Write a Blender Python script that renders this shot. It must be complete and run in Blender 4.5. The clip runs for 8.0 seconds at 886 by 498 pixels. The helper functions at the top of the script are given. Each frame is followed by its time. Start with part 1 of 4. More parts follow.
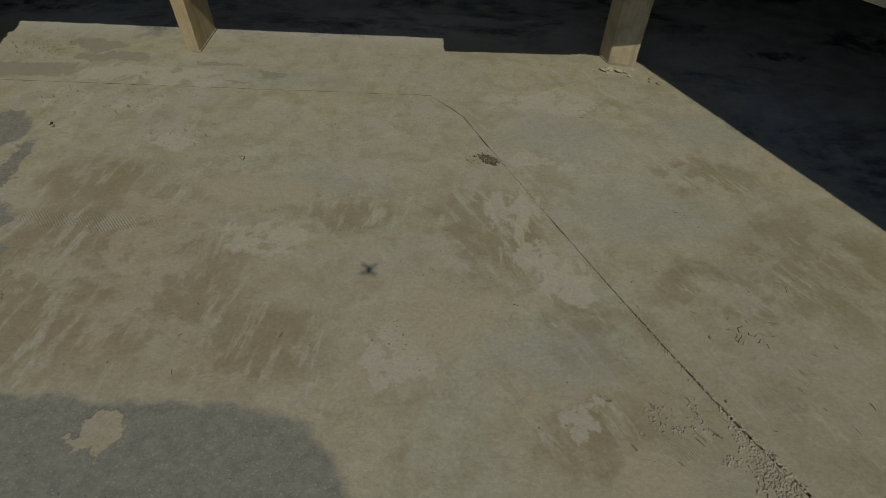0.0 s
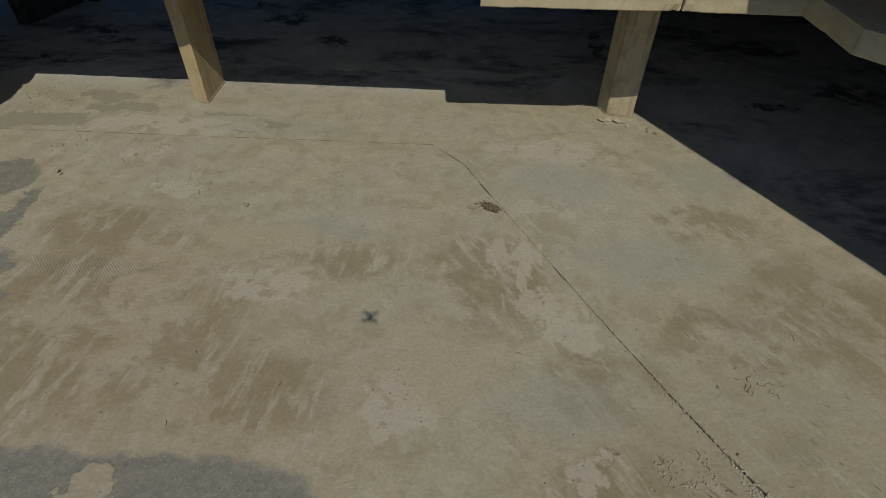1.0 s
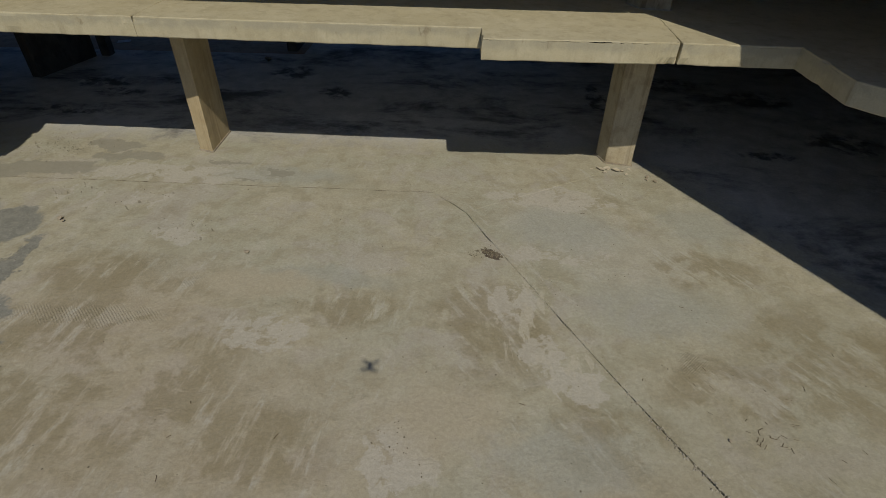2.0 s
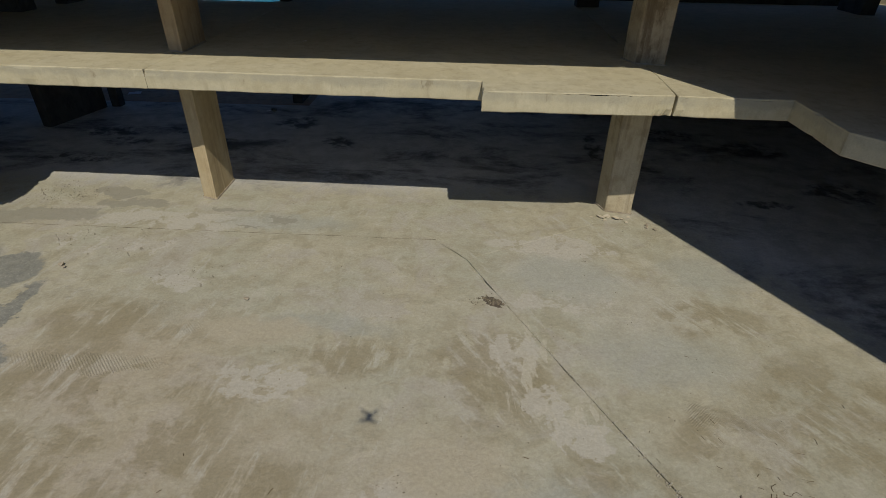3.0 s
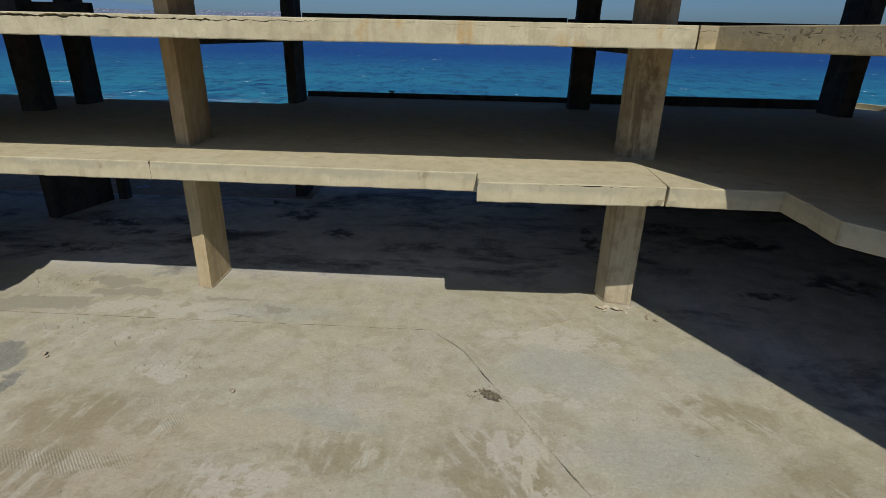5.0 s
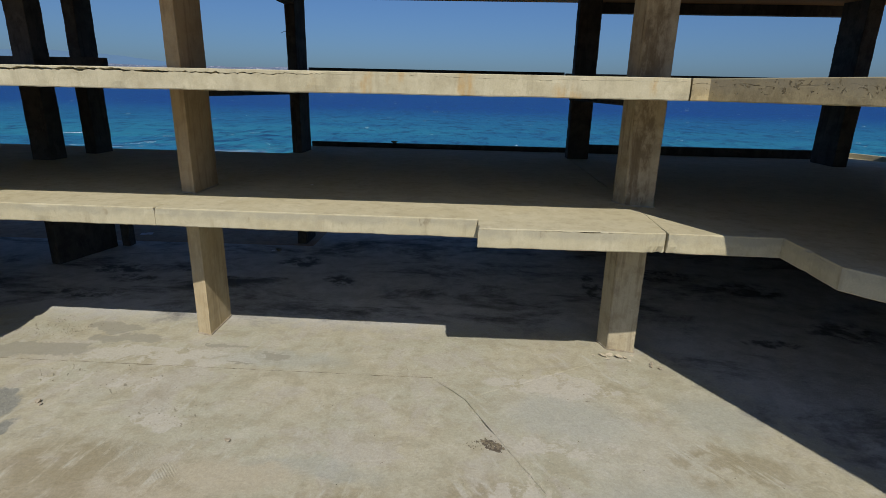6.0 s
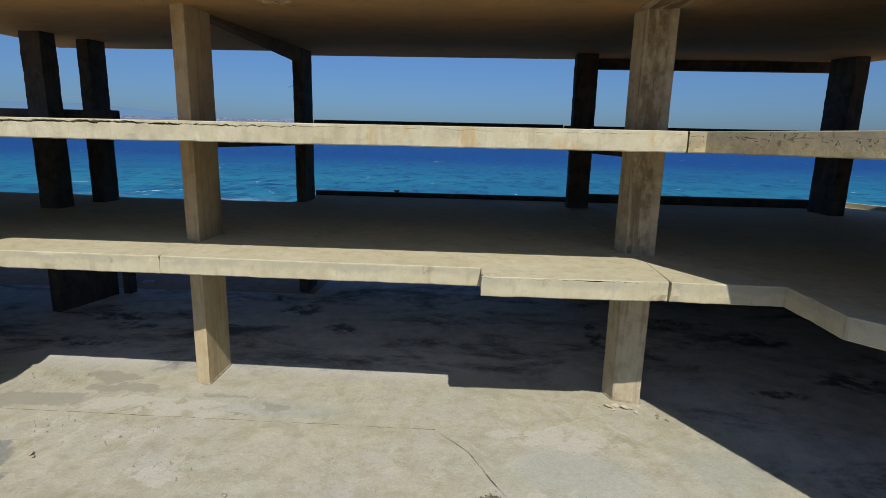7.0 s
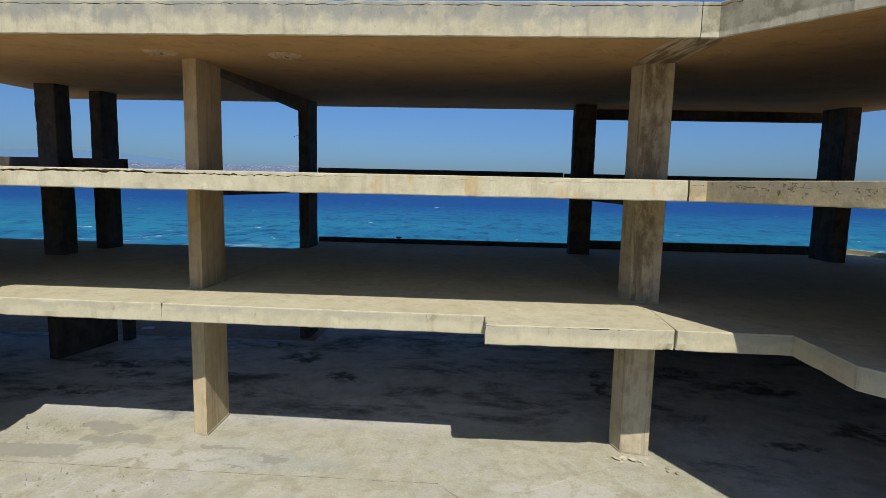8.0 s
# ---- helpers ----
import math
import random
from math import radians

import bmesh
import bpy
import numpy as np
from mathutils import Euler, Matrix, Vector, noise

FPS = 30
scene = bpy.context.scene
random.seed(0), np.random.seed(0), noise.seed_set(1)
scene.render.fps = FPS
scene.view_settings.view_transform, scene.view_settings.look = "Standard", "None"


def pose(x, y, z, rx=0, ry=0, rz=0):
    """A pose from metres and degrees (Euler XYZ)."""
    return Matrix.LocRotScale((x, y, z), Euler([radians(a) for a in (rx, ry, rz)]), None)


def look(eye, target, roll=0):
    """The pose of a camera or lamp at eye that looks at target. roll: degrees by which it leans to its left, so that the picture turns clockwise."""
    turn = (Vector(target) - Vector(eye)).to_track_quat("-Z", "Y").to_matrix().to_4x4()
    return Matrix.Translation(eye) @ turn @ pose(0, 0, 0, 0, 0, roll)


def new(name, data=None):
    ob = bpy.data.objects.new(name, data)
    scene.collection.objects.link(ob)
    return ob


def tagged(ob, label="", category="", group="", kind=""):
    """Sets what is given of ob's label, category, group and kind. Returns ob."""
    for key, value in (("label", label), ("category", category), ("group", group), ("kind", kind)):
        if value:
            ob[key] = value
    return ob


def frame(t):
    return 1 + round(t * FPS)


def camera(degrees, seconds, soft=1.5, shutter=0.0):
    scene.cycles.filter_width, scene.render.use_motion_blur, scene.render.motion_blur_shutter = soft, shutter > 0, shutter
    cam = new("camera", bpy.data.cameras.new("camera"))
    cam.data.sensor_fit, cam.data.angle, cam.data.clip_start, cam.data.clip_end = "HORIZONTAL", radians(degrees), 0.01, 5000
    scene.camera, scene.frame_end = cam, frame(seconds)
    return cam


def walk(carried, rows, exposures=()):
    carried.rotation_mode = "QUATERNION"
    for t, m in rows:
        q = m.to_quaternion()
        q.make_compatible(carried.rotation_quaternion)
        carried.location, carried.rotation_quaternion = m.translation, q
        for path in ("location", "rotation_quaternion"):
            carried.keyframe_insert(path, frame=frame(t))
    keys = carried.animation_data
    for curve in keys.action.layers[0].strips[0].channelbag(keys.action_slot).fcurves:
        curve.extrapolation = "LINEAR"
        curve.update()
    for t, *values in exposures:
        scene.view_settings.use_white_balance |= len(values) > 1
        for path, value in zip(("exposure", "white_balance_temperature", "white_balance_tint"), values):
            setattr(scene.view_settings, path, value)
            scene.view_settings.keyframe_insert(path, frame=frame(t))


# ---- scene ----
cam = camera(79.569, 8.0, 0.5)
PATH = [
    (0.0, look((-0.004, -0.103, 7.135), (-0.1823, 6.7116, -0.1817), 1.357)),
    (0.5, look((-0.011, -0.084, 7.133), (-0.2142, 7.0317, 0.1094), 1.302)),
    (1.0, look((-0.025, -0.075, 7.124), (-0.2577, 7.3461, 0.4262), 1.223)),
    (1.5, look((-0.032, -0.043, 7.097), (-0.2898, 7.6647, 0.7310), 1.153)),
    (3.0, look((-0.056, -0.001, 7.079), (-0.3806, 8.4774, 1.7861), 1.171)),
    (3.5, look((0.008, 0.012, 7.043), (-0.3479, 8.7167, 2.1330), 1.203)),
    (4.0, look((0.063, 0.058, 6.992), (-0.3282, 8.9703, 2.4737), 1.185)),
    (4.5, look((0.054, 0.110, 6.942), (-0.3359, 9.2103, 2.8153), 1.245)),
    (6.0, look((0.070, 0.062, 6.860), (-0.4016, 9.6304, 3.9917), 1.244)),
    (6.5, look((0.038, 0.033, 6.860), (-0.4364, 9.7224, 4.4322), 1.282)),
    (7.0, look((0.003, 0.015, 6.886), (-0.5020, 9.7993, 4.8855), 1.284)),
    (7.5, look((-0.042, 0.008, 6.910), (-0.5715, 9.8707, 5.3460), 1.276)),
    (8.0, look((-0.066, 0.008, 6.939), (-0.6057, 9.9253, 5.7744), 1.280)),
]
EXPOSURES = [(0.0, -1.23, 6960, 5), (1.0, -0.92, 6920, 9), (1.5, -0.85, 6850, 9), (3.0, -0.54, 6650, 10), (4.5, -0.31, 6520, 10), (6.0, -0.15, 6420, 11), (8.0, 0.21, 6220, 10)]
walk(cam, PATH, EXPOSURES)
from mathutils.geometry import delaunay_2d_cdt

# ---------------------------------------------------------------- light
SHADE = Vector((-0.195, 0.875, -1.0)).normalized()      # the way the sunlight goes
sun = new("sun", bpy.data.lights.new("sun", "SUN"))
sun.data.energy, sun.data.angle, sun.data.color = 4.5, radians(0.53), (1.0, 0.94, 0.83)
sun.matrix_world = look((0, 0, 60), tuple(Vector((0, 0, 60)) + SHADE))

world = bpy.data.worlds.new("world")
scene.world = world
world.use_nodes = True
wn, wl = world.node_tree.nodes, world.node_tree.links
sky = wn.new("ShaderNodeTexSky")
sky.sky_type, sky.sun_disc = "NISHITA", False
sky.sun_elevation = math.asin(-SHADE.z)
sky.sun_rotation = math.atan2(-SHADE.x, -SHADE.y)
sky.altitude, sky.air_density, sky.dust_density, sky.ozone_density = 200.0, 1.1, 1.4, 1.5
tint = wn.new("ShaderNodeMix")
tint.data_type, tint.blend_type = "RGBA", "MULTIPLY"
tint.inputs[0].default_value, tint.inputs[7].default_value = 1.0, (0.43, 0.67, 1.10, 1.0)
wl.new(sky.outputs[0], tint.inputs[6])
wl.new(tint.outputs[2], wn["Background"].inputs[0])
wn["Background"].inputs[1].default_value = 0.074


# ---------------------------------------------------------------- materials
class Nodes:
    """Short hand for building a node material."""

    def __init__(self, name, rough=0.9):
        self.mat = bpy.data.materials.new(name)
        self.mat.use_nodes = True
        self.n, self.l = self.mat.node_tree.nodes, self.mat.node_tree.links
        self.bsdf = self.n["Principled BSDF"]
        self.bsdf.inputs["Roughness"].default_value = rough
        self.bsdf.inputs["Specular IOR Level"].default_value = 0.25
        self.co = self.n.new("ShaderNodeTexCoord").outputs["Object"]

    def put(self, socket, value):
        if isinstance(value, (int, float)):
            socket.default_value = value
        elif isinstance(value, tuple):
            socket.default_value = (*value, 1.0) if len(value) == 3 and socket.type == "RGBA" else value
        else:
            self.l.new(value, socket)

    def math(self, op, a, b=0.0, c=0.0, clamp=False):
        m = self.n.new("ShaderNodeMath")
        m.operation, m.use_clamp = op, clamp
        for i, v in enumerate((a, b, c)):
            self.put(m.inputs[i], v)
        return m.outputs[0]

    def noise(self, scale, detail=4.0, rough=0.55, stretch=(1, 1, 1), warp=0.0, shift=0.0):
        m = self.n.new("ShaderNodeMapping")
        m.inputs["Scale"].default_value = stretch
        m.inputs["Location"].default_value = (shift, shift * 1.7, shift * 0.6)
        self.l.new(self.co, m.inputs[0])
        t = self.n.new("ShaderNodeTexNoise")
        t.inputs["Scale"].default_value, t.inputs["Detail"].default_value = scale, detail
        t.inputs["Roughness"].default_value, t.inputs["Distortion"].default_value = rough, warp
        self.l.new(m.outputs[0], t.inputs["Vector"])
        return t.outputs[0]

    def ramp(self, value, lo, hi, out0=0.0, out1=1.0):
        m = self.n.new("ShaderNodeMapRange")
        m.interpolation_type = "SMOOTHSTEP"
        for i, v in enumerate((value, lo, hi, out0, out1)):
            self.put(m.inputs[i], v)
        return m.outputs[0]

    def mix(self, factor, a, b, mode="MIX"):
        m = self.n.new("ShaderNodeMix")
        m.data_type, m.blend_type = "RGBA", mode
        self.put(m.inputs[0], factor)
        self.put(m.inputs[6], a)
        self.put(m.inputs[7], b)
        return m.outputs[2]

    def xyz(self):
        s = self.n.new("ShaderNodeSeparateXYZ")
        self.l.new(self.co, s.inputs[0])
        return s.outputs

    def bump(self, height, strength=0.3, distance=0.01):
        b = self.n.new("ShaderNodeBump")
        b.inputs["Strength"].default_value, b.inputs["Distance"].default_value = strength, distance
        self.put(b.inputs["Height"], height)
        if self.bsdf.inputs["Normal"].is_linked:
            self.l.new(self.bsdf.inputs["Normal"].links[0].from_socket, b.inputs["Normal"])
        self.l.new(b.outputs[0], self.bsdf.inputs["Normal"])

    def colour(self, value):
        self.put(self.bsdf.inputs["Base Color"], value)
        return self.mat

    def blob(self, cx, cy, rx, ry, wobble, soft=0.12, power=3.0, size=0.6):
        """1 inside a rounded patch with an uneven outline, 0 outside."""
        x, y, _ = self.xyz()
        dx = self.math("POWER", self.math("ABSOLUTE", self.math("DIVIDE", self.math("SUBTRACT", x, cx), rx)), power)
        dy = self.math("POWER", self.math("ABSOLUTE", self.math("DIVIDE", self.math("SUBTRACT", y, cy), ry)), power)
        d = self.math("ADD", dx, dy)
        n = self.math("MULTIPLY", self.math("SUBTRACT", self.noise(size, 6, 0.6, shift=cx), 0.5), wobble)
        return self.ramp(self.math("ADD", d, n), 1.0 - soft, 1.0 + soft, 1.0, 0.0)


def concrete(name, base, pale, dark, stain=0.5, streaks=0.5, relief=0.4, rough=0.92, hairline=0.0, drips=None, tide=None, rust=0.0, stripe=None, chips=None):
    m = Nodes(name, rough)
    big = m.ramp(m.noise(0.7, 5, 0.6, warp=0.6), 0.35, 0.68)
    mid = m.ramp(m.noise(2.2, 8, 0.7, shift=4.0), 0.46, 0.62)
    fine = m.noise(38.0, 5, 0.7)
    run = m.ramp(m.noise(4.0, 6, 0.65, stretch=(1, 1, 0.10), shift=9.0), 0.52, 0.66)
    c = m.mix(m.math("MULTIPLY", big, 0.7), base, pale)
    c = m.mix(m.math("MULTIPLY", mid, stain * 0.6), c, dark)
    c = m.mix(m.math("MULTIPLY", run, streaks * 0.6), c, dark)
    # soft-edged spalls, lime blooms and, on some members, sparse hairline cracks
    spall = m.ramp(m.noise(5.5, 7, 0.68, stretch=(1, 1, 1.6), shift=12.0), 0.65, 0.70)
    c = m.mix(m.math("MULTIPLY", spall, 0.28 * min(1.0, stain + 0.2)), c, dark)
    bloom = m.ramp(m.noise(2.7, 8, 0.7, stretch=(1, 1, 0.5), shift=17.0), 0.58, 0.66)
    c = m.mix(m.math("MULTIPLY", bloom, 0.35), c, tuple(min(0.62, v * 1.18) for v in pale))
    if tide:
        # grey weather stains hanging down from the top edge
        _, _, z = m.xyz()
        ragged = m.math("MULTIPLY", m.math("SUBTRACT", m.noise(2.6, 7, 0.68, stretch=(1, 1, 0.35), shift=21.0), 0.5), tide[3])
        hang = m.ramp(m.math("ADD", z, ragged), tide[0], tide[1])
        if len(tide) > 4:
            hang = m.math("MULTIPLY", hang, m.ramp(z, tide[4], tide[4] - 0.012))
        patchy = m.ramp(m.noise(1.5, 7, 0.7, stretch=(1, 1, 0.8), shift=25.0), 0.40, 0.56)
        c = m.mix(m.math("MULTIPLY", hang, m.ramp(patchy, 0.0, 1.0, 0.45, 0.95)), c, tide[2])
        blots = m.ramp(m.noise(3.4, 8, 0.74, stretch=(1, 1, 0.45), shift=33.0), 0.59, 0.66)
        c = m.mix(m.math("MULTIPLY", m.math("MULTIPLY", blots, m.ramp(hang, 0.0, 1.0, 0.2, 0.9)), 0.95), c, dark)
    if rust:
        seep = m.ramp(m.noise(0.9, 5, 0.6, stretch=(1, 1, 0.45), shift=41.0), 0.60, 0.70)
        c = m.mix(m.math("MULTIPLY", m.math("MULTIPLY", seep, m.ramp(m.noise(6.0, 5, 0.6, stretch=(1, 1, 0.2), shift=3.0), 0.35, 0.6)), rust), c, (0.42, 0.265, 0.09))
    if stripe:
        # one broad dark run down the middle of the member
        x, _, _ = m.xyz()
        sway = m.math("MULTIPLY", m.math("SUBTRACT", m.noise(1.6, 6, 0.65, stretch=(1, 1, 0.5), shift=6.0), 0.5), 0.45)
        dist = m.math("ABSOLUTE", m.math("SUBTRACT", m.math("ADD", x, sway), stripe[0]))
        run = m.math("MULTIPLY", m.ramp(dist, stripe[1] * 1.6, stripe[1] * 0.5), m.ramp(m.noise(3.0, 7, 0.7, stretch=(1, 1, 0.4), shift=16.0), 0.38, 0.56))
        c = m.mix(m.math("MULTIPLY", run, 0.75), c, dark)
    if chips:
        # sharp-edged places where the crust has flaked off
        _, _, z = m.xyz()
        flake = m.ramp(m.noise(6.5, 7, 0.66, stretch=(1, 1, 1.4), warp=0.5, shift=36.0), 0.60, 0.615)
        flake = m.math("MULTIPLY", flake, m.ramp(z, chips[0], chips[0] + 0.08))
        c = m.mix(m.math("MULTIPLY", flake, 0.7), c, dark)
        m.bump(m.math("MULTIPLY", flake, -1.0), 1.0, 0.03)
    if drips:
        # long brown drips that ran down the faces
        wet = m.ramp(m.noise(drips[1], 5, 0.6, stretch=(1, 1, 0.07), warp=0.3, shift=14.0), 0.50, 0.60)
        torn = m.ramp(m.noise(2.3, 7, 0.7, stretch=(1, 1, 0.55), shift=19.0), 0.36, 0.56)
        c = m.mix(m.math("MULTIPLY", m.math("MULTIPLY", wet, torn), drips[0]), c, dark)
        lime = m.ramp(m.noise(drips[1] * 1.3, 5, 0.6, stretch=(1, 1, 0.09), shift=27.0), 0.58, 0.66)
        c = m.mix(m.math("MULTIPLY", lime, 0.35), c, pale)
    if hairline:
        bent = m.n.new("ShaderNodeVectorMath")
        bent.operation = "MULTIPLY_ADD"
        wob = m.n.new("ShaderNodeTexNoise")
        wob.inputs["Scale"].default_value, wob.inputs["Detail"].default_value = 3.0, 6.0
        m.l.new(m.co, wob.inputs["Vector"])
        m.l.new(wob.outputs["Color"], bent.inputs[0])
        bent.inputs[1].default_value = (0.5, 0.5, 0.5)
        m.l.new(m.co, bent.inputs[2])
        cells = m.n.new("ShaderNodeTexVoronoi")
        cells.feature = "DISTANCE_TO_EDGE"
        cells.inputs["Scale"].default_value = 0.4
        m.l.new(bent.outputs[0], cells.inputs["Vector"])
        hair = m.math("MULTIPLY", m.ramp(cells.outputs["Distance"], 0.004, 0.001), m.ramp(big, 0.4, 0.8))
        c = m.mix(m.math("MULTIPLY", hair, hairline), c, tuple(v * 0.5 for v in dark))
    m.bump(m.math("MULTIPLY", spall, -1.0), 0.35, 0.008)
    grain = m.ramp(fine, 0.3, 0.7, 0.92, 1.06)
    c = m.mix(1.0, c, m.math("MULTIPLY", grain, 1.0), "MULTIPLY")
    pits = m.ramp(m.noise(14.0, 3, 0.5, shift=2.0), 0.22, 0.36)
    m.bump(m.math("ADD", m.math("MULTIPLY", fine, 0.6), m.math("MULTIPLY", pits, 0.8)), relief, 0.005)
    m.bump(m.noise(5.0, 4, 0.6, shift=7.0), relief, 0.012)
    return m.colour(c)


def floor_material(name, inside=False):
    m = Nodes(name, 0.9)
    lay = m.n.new("ShaderNodeMapping")
    lay.inputs["Location"].default_value, lay.inputs["Scale"].default_value = (0.004, 0.247, 0), (0.984, 1.0066, 1)
    m.l.new(m.co, lay.inputs[0])
    m.co = lay.outputs[0]
    # uneven coordinates give the patches ragged outlines
    rag = m.n.new("ShaderNodeTexNoise")
    rag.inputs["Scale"].default_value, rag.inputs["Detail"].default_value, rag.inputs["Roughness"].default_value = 1.3, 8.0, 0.68
    m.l.new(m.co, rag.inputs["Vector"])
    off = m.n.new("ShaderNodeVectorMath")
    off.operation = "MULTIPLY_ADD"
    m.l.new(rag.outputs["Color"], off.inputs[0])
    off.inputs[1].default_value, off.inputs[2].default_value = (1.5, 1.5, 0.0), (-0.75, -0.75, 0.0)
    add = m.n.new("ShaderNodeVectorMath")
    m.l.new(m.co, add.inputs[0])
    m.l.new(off.outputs[0], add.inputs[1])
    ragged = add.outputs[0]

    def spot(x, y, rx, ry, lo=1.1, hi=0.75, source=None):
        d = m.n.new("ShaderNodeVectorMath")
        d.operation = "MULTIPLY_ADD"
        m.l.new(source or ragged, d.inputs[0])
        d.inputs[1].default_value, d.inputs[2].default_value = (1 / rx, 1 / ry, 0.0), (-x / rx, -y / ry, 0.0)
        ln = m.n.new("ShaderNodeVectorMath")
        ln.operation = "LENGTH"
        m.l.new(d.outputs[0], ln.inputs[0])
        return m.ramp(ln.outputs[1], lo, hi)

    def spots(rows, **more):
        out = None
        for row in rows:
            v = spot(*row, **more)
            out = v if out is None else m.math("MAXIMUM", out, v)
        return out

    x, y, _ = m.xyz()
    fine = m.noise(60.0, 4, 0.75)
    grit = m.noise(17.0, 6, 0.72, shift=1.0)
    cloud = m.ramp(m.noise(0.45, 4, 0.55, shift=3.0), 0.35, 0.65)
    mott = m.noise(1.7, 9, 0.68, warp=0.25, shift=6.0)
    blot = m.noise(0.75, 9, 0.66, warp=0.3, shift=14.0)
    c = m.mix(cloud, (0.402, 0.373, 0.275), (0.38, 0.37, 0.285))
    c = m.mix(m.ramp(mott, 0.47, 0.60, 0.0, 0.65), c, (0.315, 0.288, 0.20))
    c = m.mix(m.ramp(mott, 0.45, 0.36, 0.0, 0.55), c, (0.455, 0.43, 0.35))
    wash = m.noise(0.8, 5, 0.6, warp=0.6, shift=22.0)
    c = m.mix(m.ramp(wash, 0.50, 0.64, 0.0, 0.55), c, (0.40, 0.375, 0.325))
    c = m.mix(m.ramp(wash, 0.46, 0.34, 0.0, 0.5), c, (0.345, 0.33, 0.24))
    warm = spots(((-4.5, 4.8, 4.2, 2.4), (-6.5, 7.0, 2.5, 2.0), (2.4, 3.4, 1.8, 1.2)), lo=1.4, hi=0.3)
    c = m.mix(m.math("MULTIPLY", warm, 0.5), c, (0.375, 0.315, 0.225))
    fleck = m.noise(4.6, 8, 0.72, warp=0.4, shift=27.0)
    c = m.mix(m.ramp(fleck, 0.54, 0.66, 0.0, 0.42), c, (0.28, 0.265, 0.19))
    c = m.mix(m.ramp(fleck, 0.42, 0.31, 0.0, 0.40), c, (0.46, 0.435, 0.36))
    grime = spots(((5.2, 3.6, 3.2, 2.6), (6.6, 7.0, 2.0, 1.6), (3.2, 2.6, 1.6, 1.0)), lo=1.4, hi=0.3)
    c = m.mix(m.math("MULTIPLY", grime, 0.45), c, (0.295, 0.275, 0.195))
    c = m.mix(m.math("MULTIPLY", spots(((2.3, 11.0, 1.5, 0.9), (3.6, 9.6, 1.6, 1.2)), lo=1.3, hi=0.5), 0.45), c, (0.415, 0.405, 0.345))
    # olive-brown damp soil stains
    where = spots(((-6.1, 6.0, 2.7, 2.3), (-7.3, 8.4, 1.2, 0.8), (-1.9, 7.6, 1.3, 0.5), (0.5, 7.4, 1.3, 1.3), (2.3, 5.1, 0.9, 0.7),
                   (4.6, 6.0, 1.3, 0.7), (2.2, 3.4, 1.0, 0.6), (6.6, 6.8, 1.6, 1.4), (-3.4, 4.6, 1.7, 0.9), (5.2, 9.3, 1.2, 0.6)), lo=1.25, hi=0.6)
    brown = m.math("MULTIPLY", where, m.ramp(blot, 0.415, 0.51))
    brown = m.math("MAXIMUM", brown, m.ramp(blot, 0.56, 0.68, 0.0, 0.45))
    leans = []
    for turn in (84, 122):
        mp = m.n.new("ShaderNodeMapping")
        mp.vector_type = "TEXTURE"
        mp.inputs["Rotation"].default_value, mp.inputs["Scale"].default_value = (0, 0, radians(turn)), (2.0, 0.5, 1)
        m.l.new(m.co, mp.inputs[0])
        st = m.n.new("ShaderNodeTexNoise")
        st.inputs["Scale"].default_value, st.inputs["Detail"].default_value, st.inputs["Roughness"].default_value = 1.5, 8.0, 0.7
        m.l.new(mp.outputs[0], st.inputs["Vector"])
        leans.append(st.outputs[0])
    lean = m.mix(m.ramp(x, -1.6, 0.4), leans[0], leans[1])
    brown = m.math("MULTIPLY", brown, m.ramp(lean, 0.60, 0.49))
    smear = m.math("MULTIPLY", m.ramp(lean, 0.56, 0.64), m.ramp(blot, 0.43, 0.52))
    c = m.mix(m.math("MULTIPLY", brown, 0.62), c, (0.235, 0.20, 0.118))
    c = m.mix(m.math("MULTIPLY", smear, 0.5), c, (0.45, 0.435, 0.37))
    # pale cement smears and blue-grey rubbed places
    pale = spots(((-3.5, 6.9, 0.75, 0.45), (-0.8, 4.6, 0.55, 0.6), (1.97, 3.67, 0.3, 0.22), (-6.3, 9.8, 0.6, 0.3), (1.0, 8.0, 0.5, 0.5), (1.5, 6.6, 0.35, 0.5), (-9.75, 11.3, 0.14, 0.5), (-9.0, 11.2, 0.10, 0.5), (-8.0, 11.3, 0.13, 0.45), (-7.35, 11.2, 0.10, 0.4),
                  (2.2, 9.6, 1.3, 0.25), (-7.6, 12.6, 3.0, 0.42), (2.2, 12.0, 1.6, 0.5), (-9.2, 7.2, 0.9, 0.5), (2.0, 6.0, 0.5, 0.4)), lo=1.06, hi=0.90)
    pale = m.math("MULTIPLY", pale, m.ramp(mott, 0.58, 0.53))
    c = m.mix(m.math("MULTIPLY", pale, 0.7), c, (0.455, 0.43, 0.365))
    cool = spots(((1.6, 4.7, 1.1, 0.6), (2.3, 10.6, 1.4, 0.9), (-4.7, 12.7, 1.7, 0.5), (3.8, 8.0, 1.5, 0.9), (-2.6, 8.6, 1.4, 0.4), (5.6, 11.0, 1.0, 0.9)), lo=1.3, hi=0.5)
    c = m.mix(m.math("MULTIPLY", cool, 0.55), c, (0.335, 0.345, 0.30))
    dust = spots(((-0.2, 5.3, 1.1, 0.8), (-3.9, 8.3, 1.3, 0.45), (2.7, 2.8, 0.7, 0.5)), lo=1.2, hi=0.5)
    c = m.mix(m.math("MULTIPLY", dust, 0.8), c, (0.40, 0.36, 0.265))
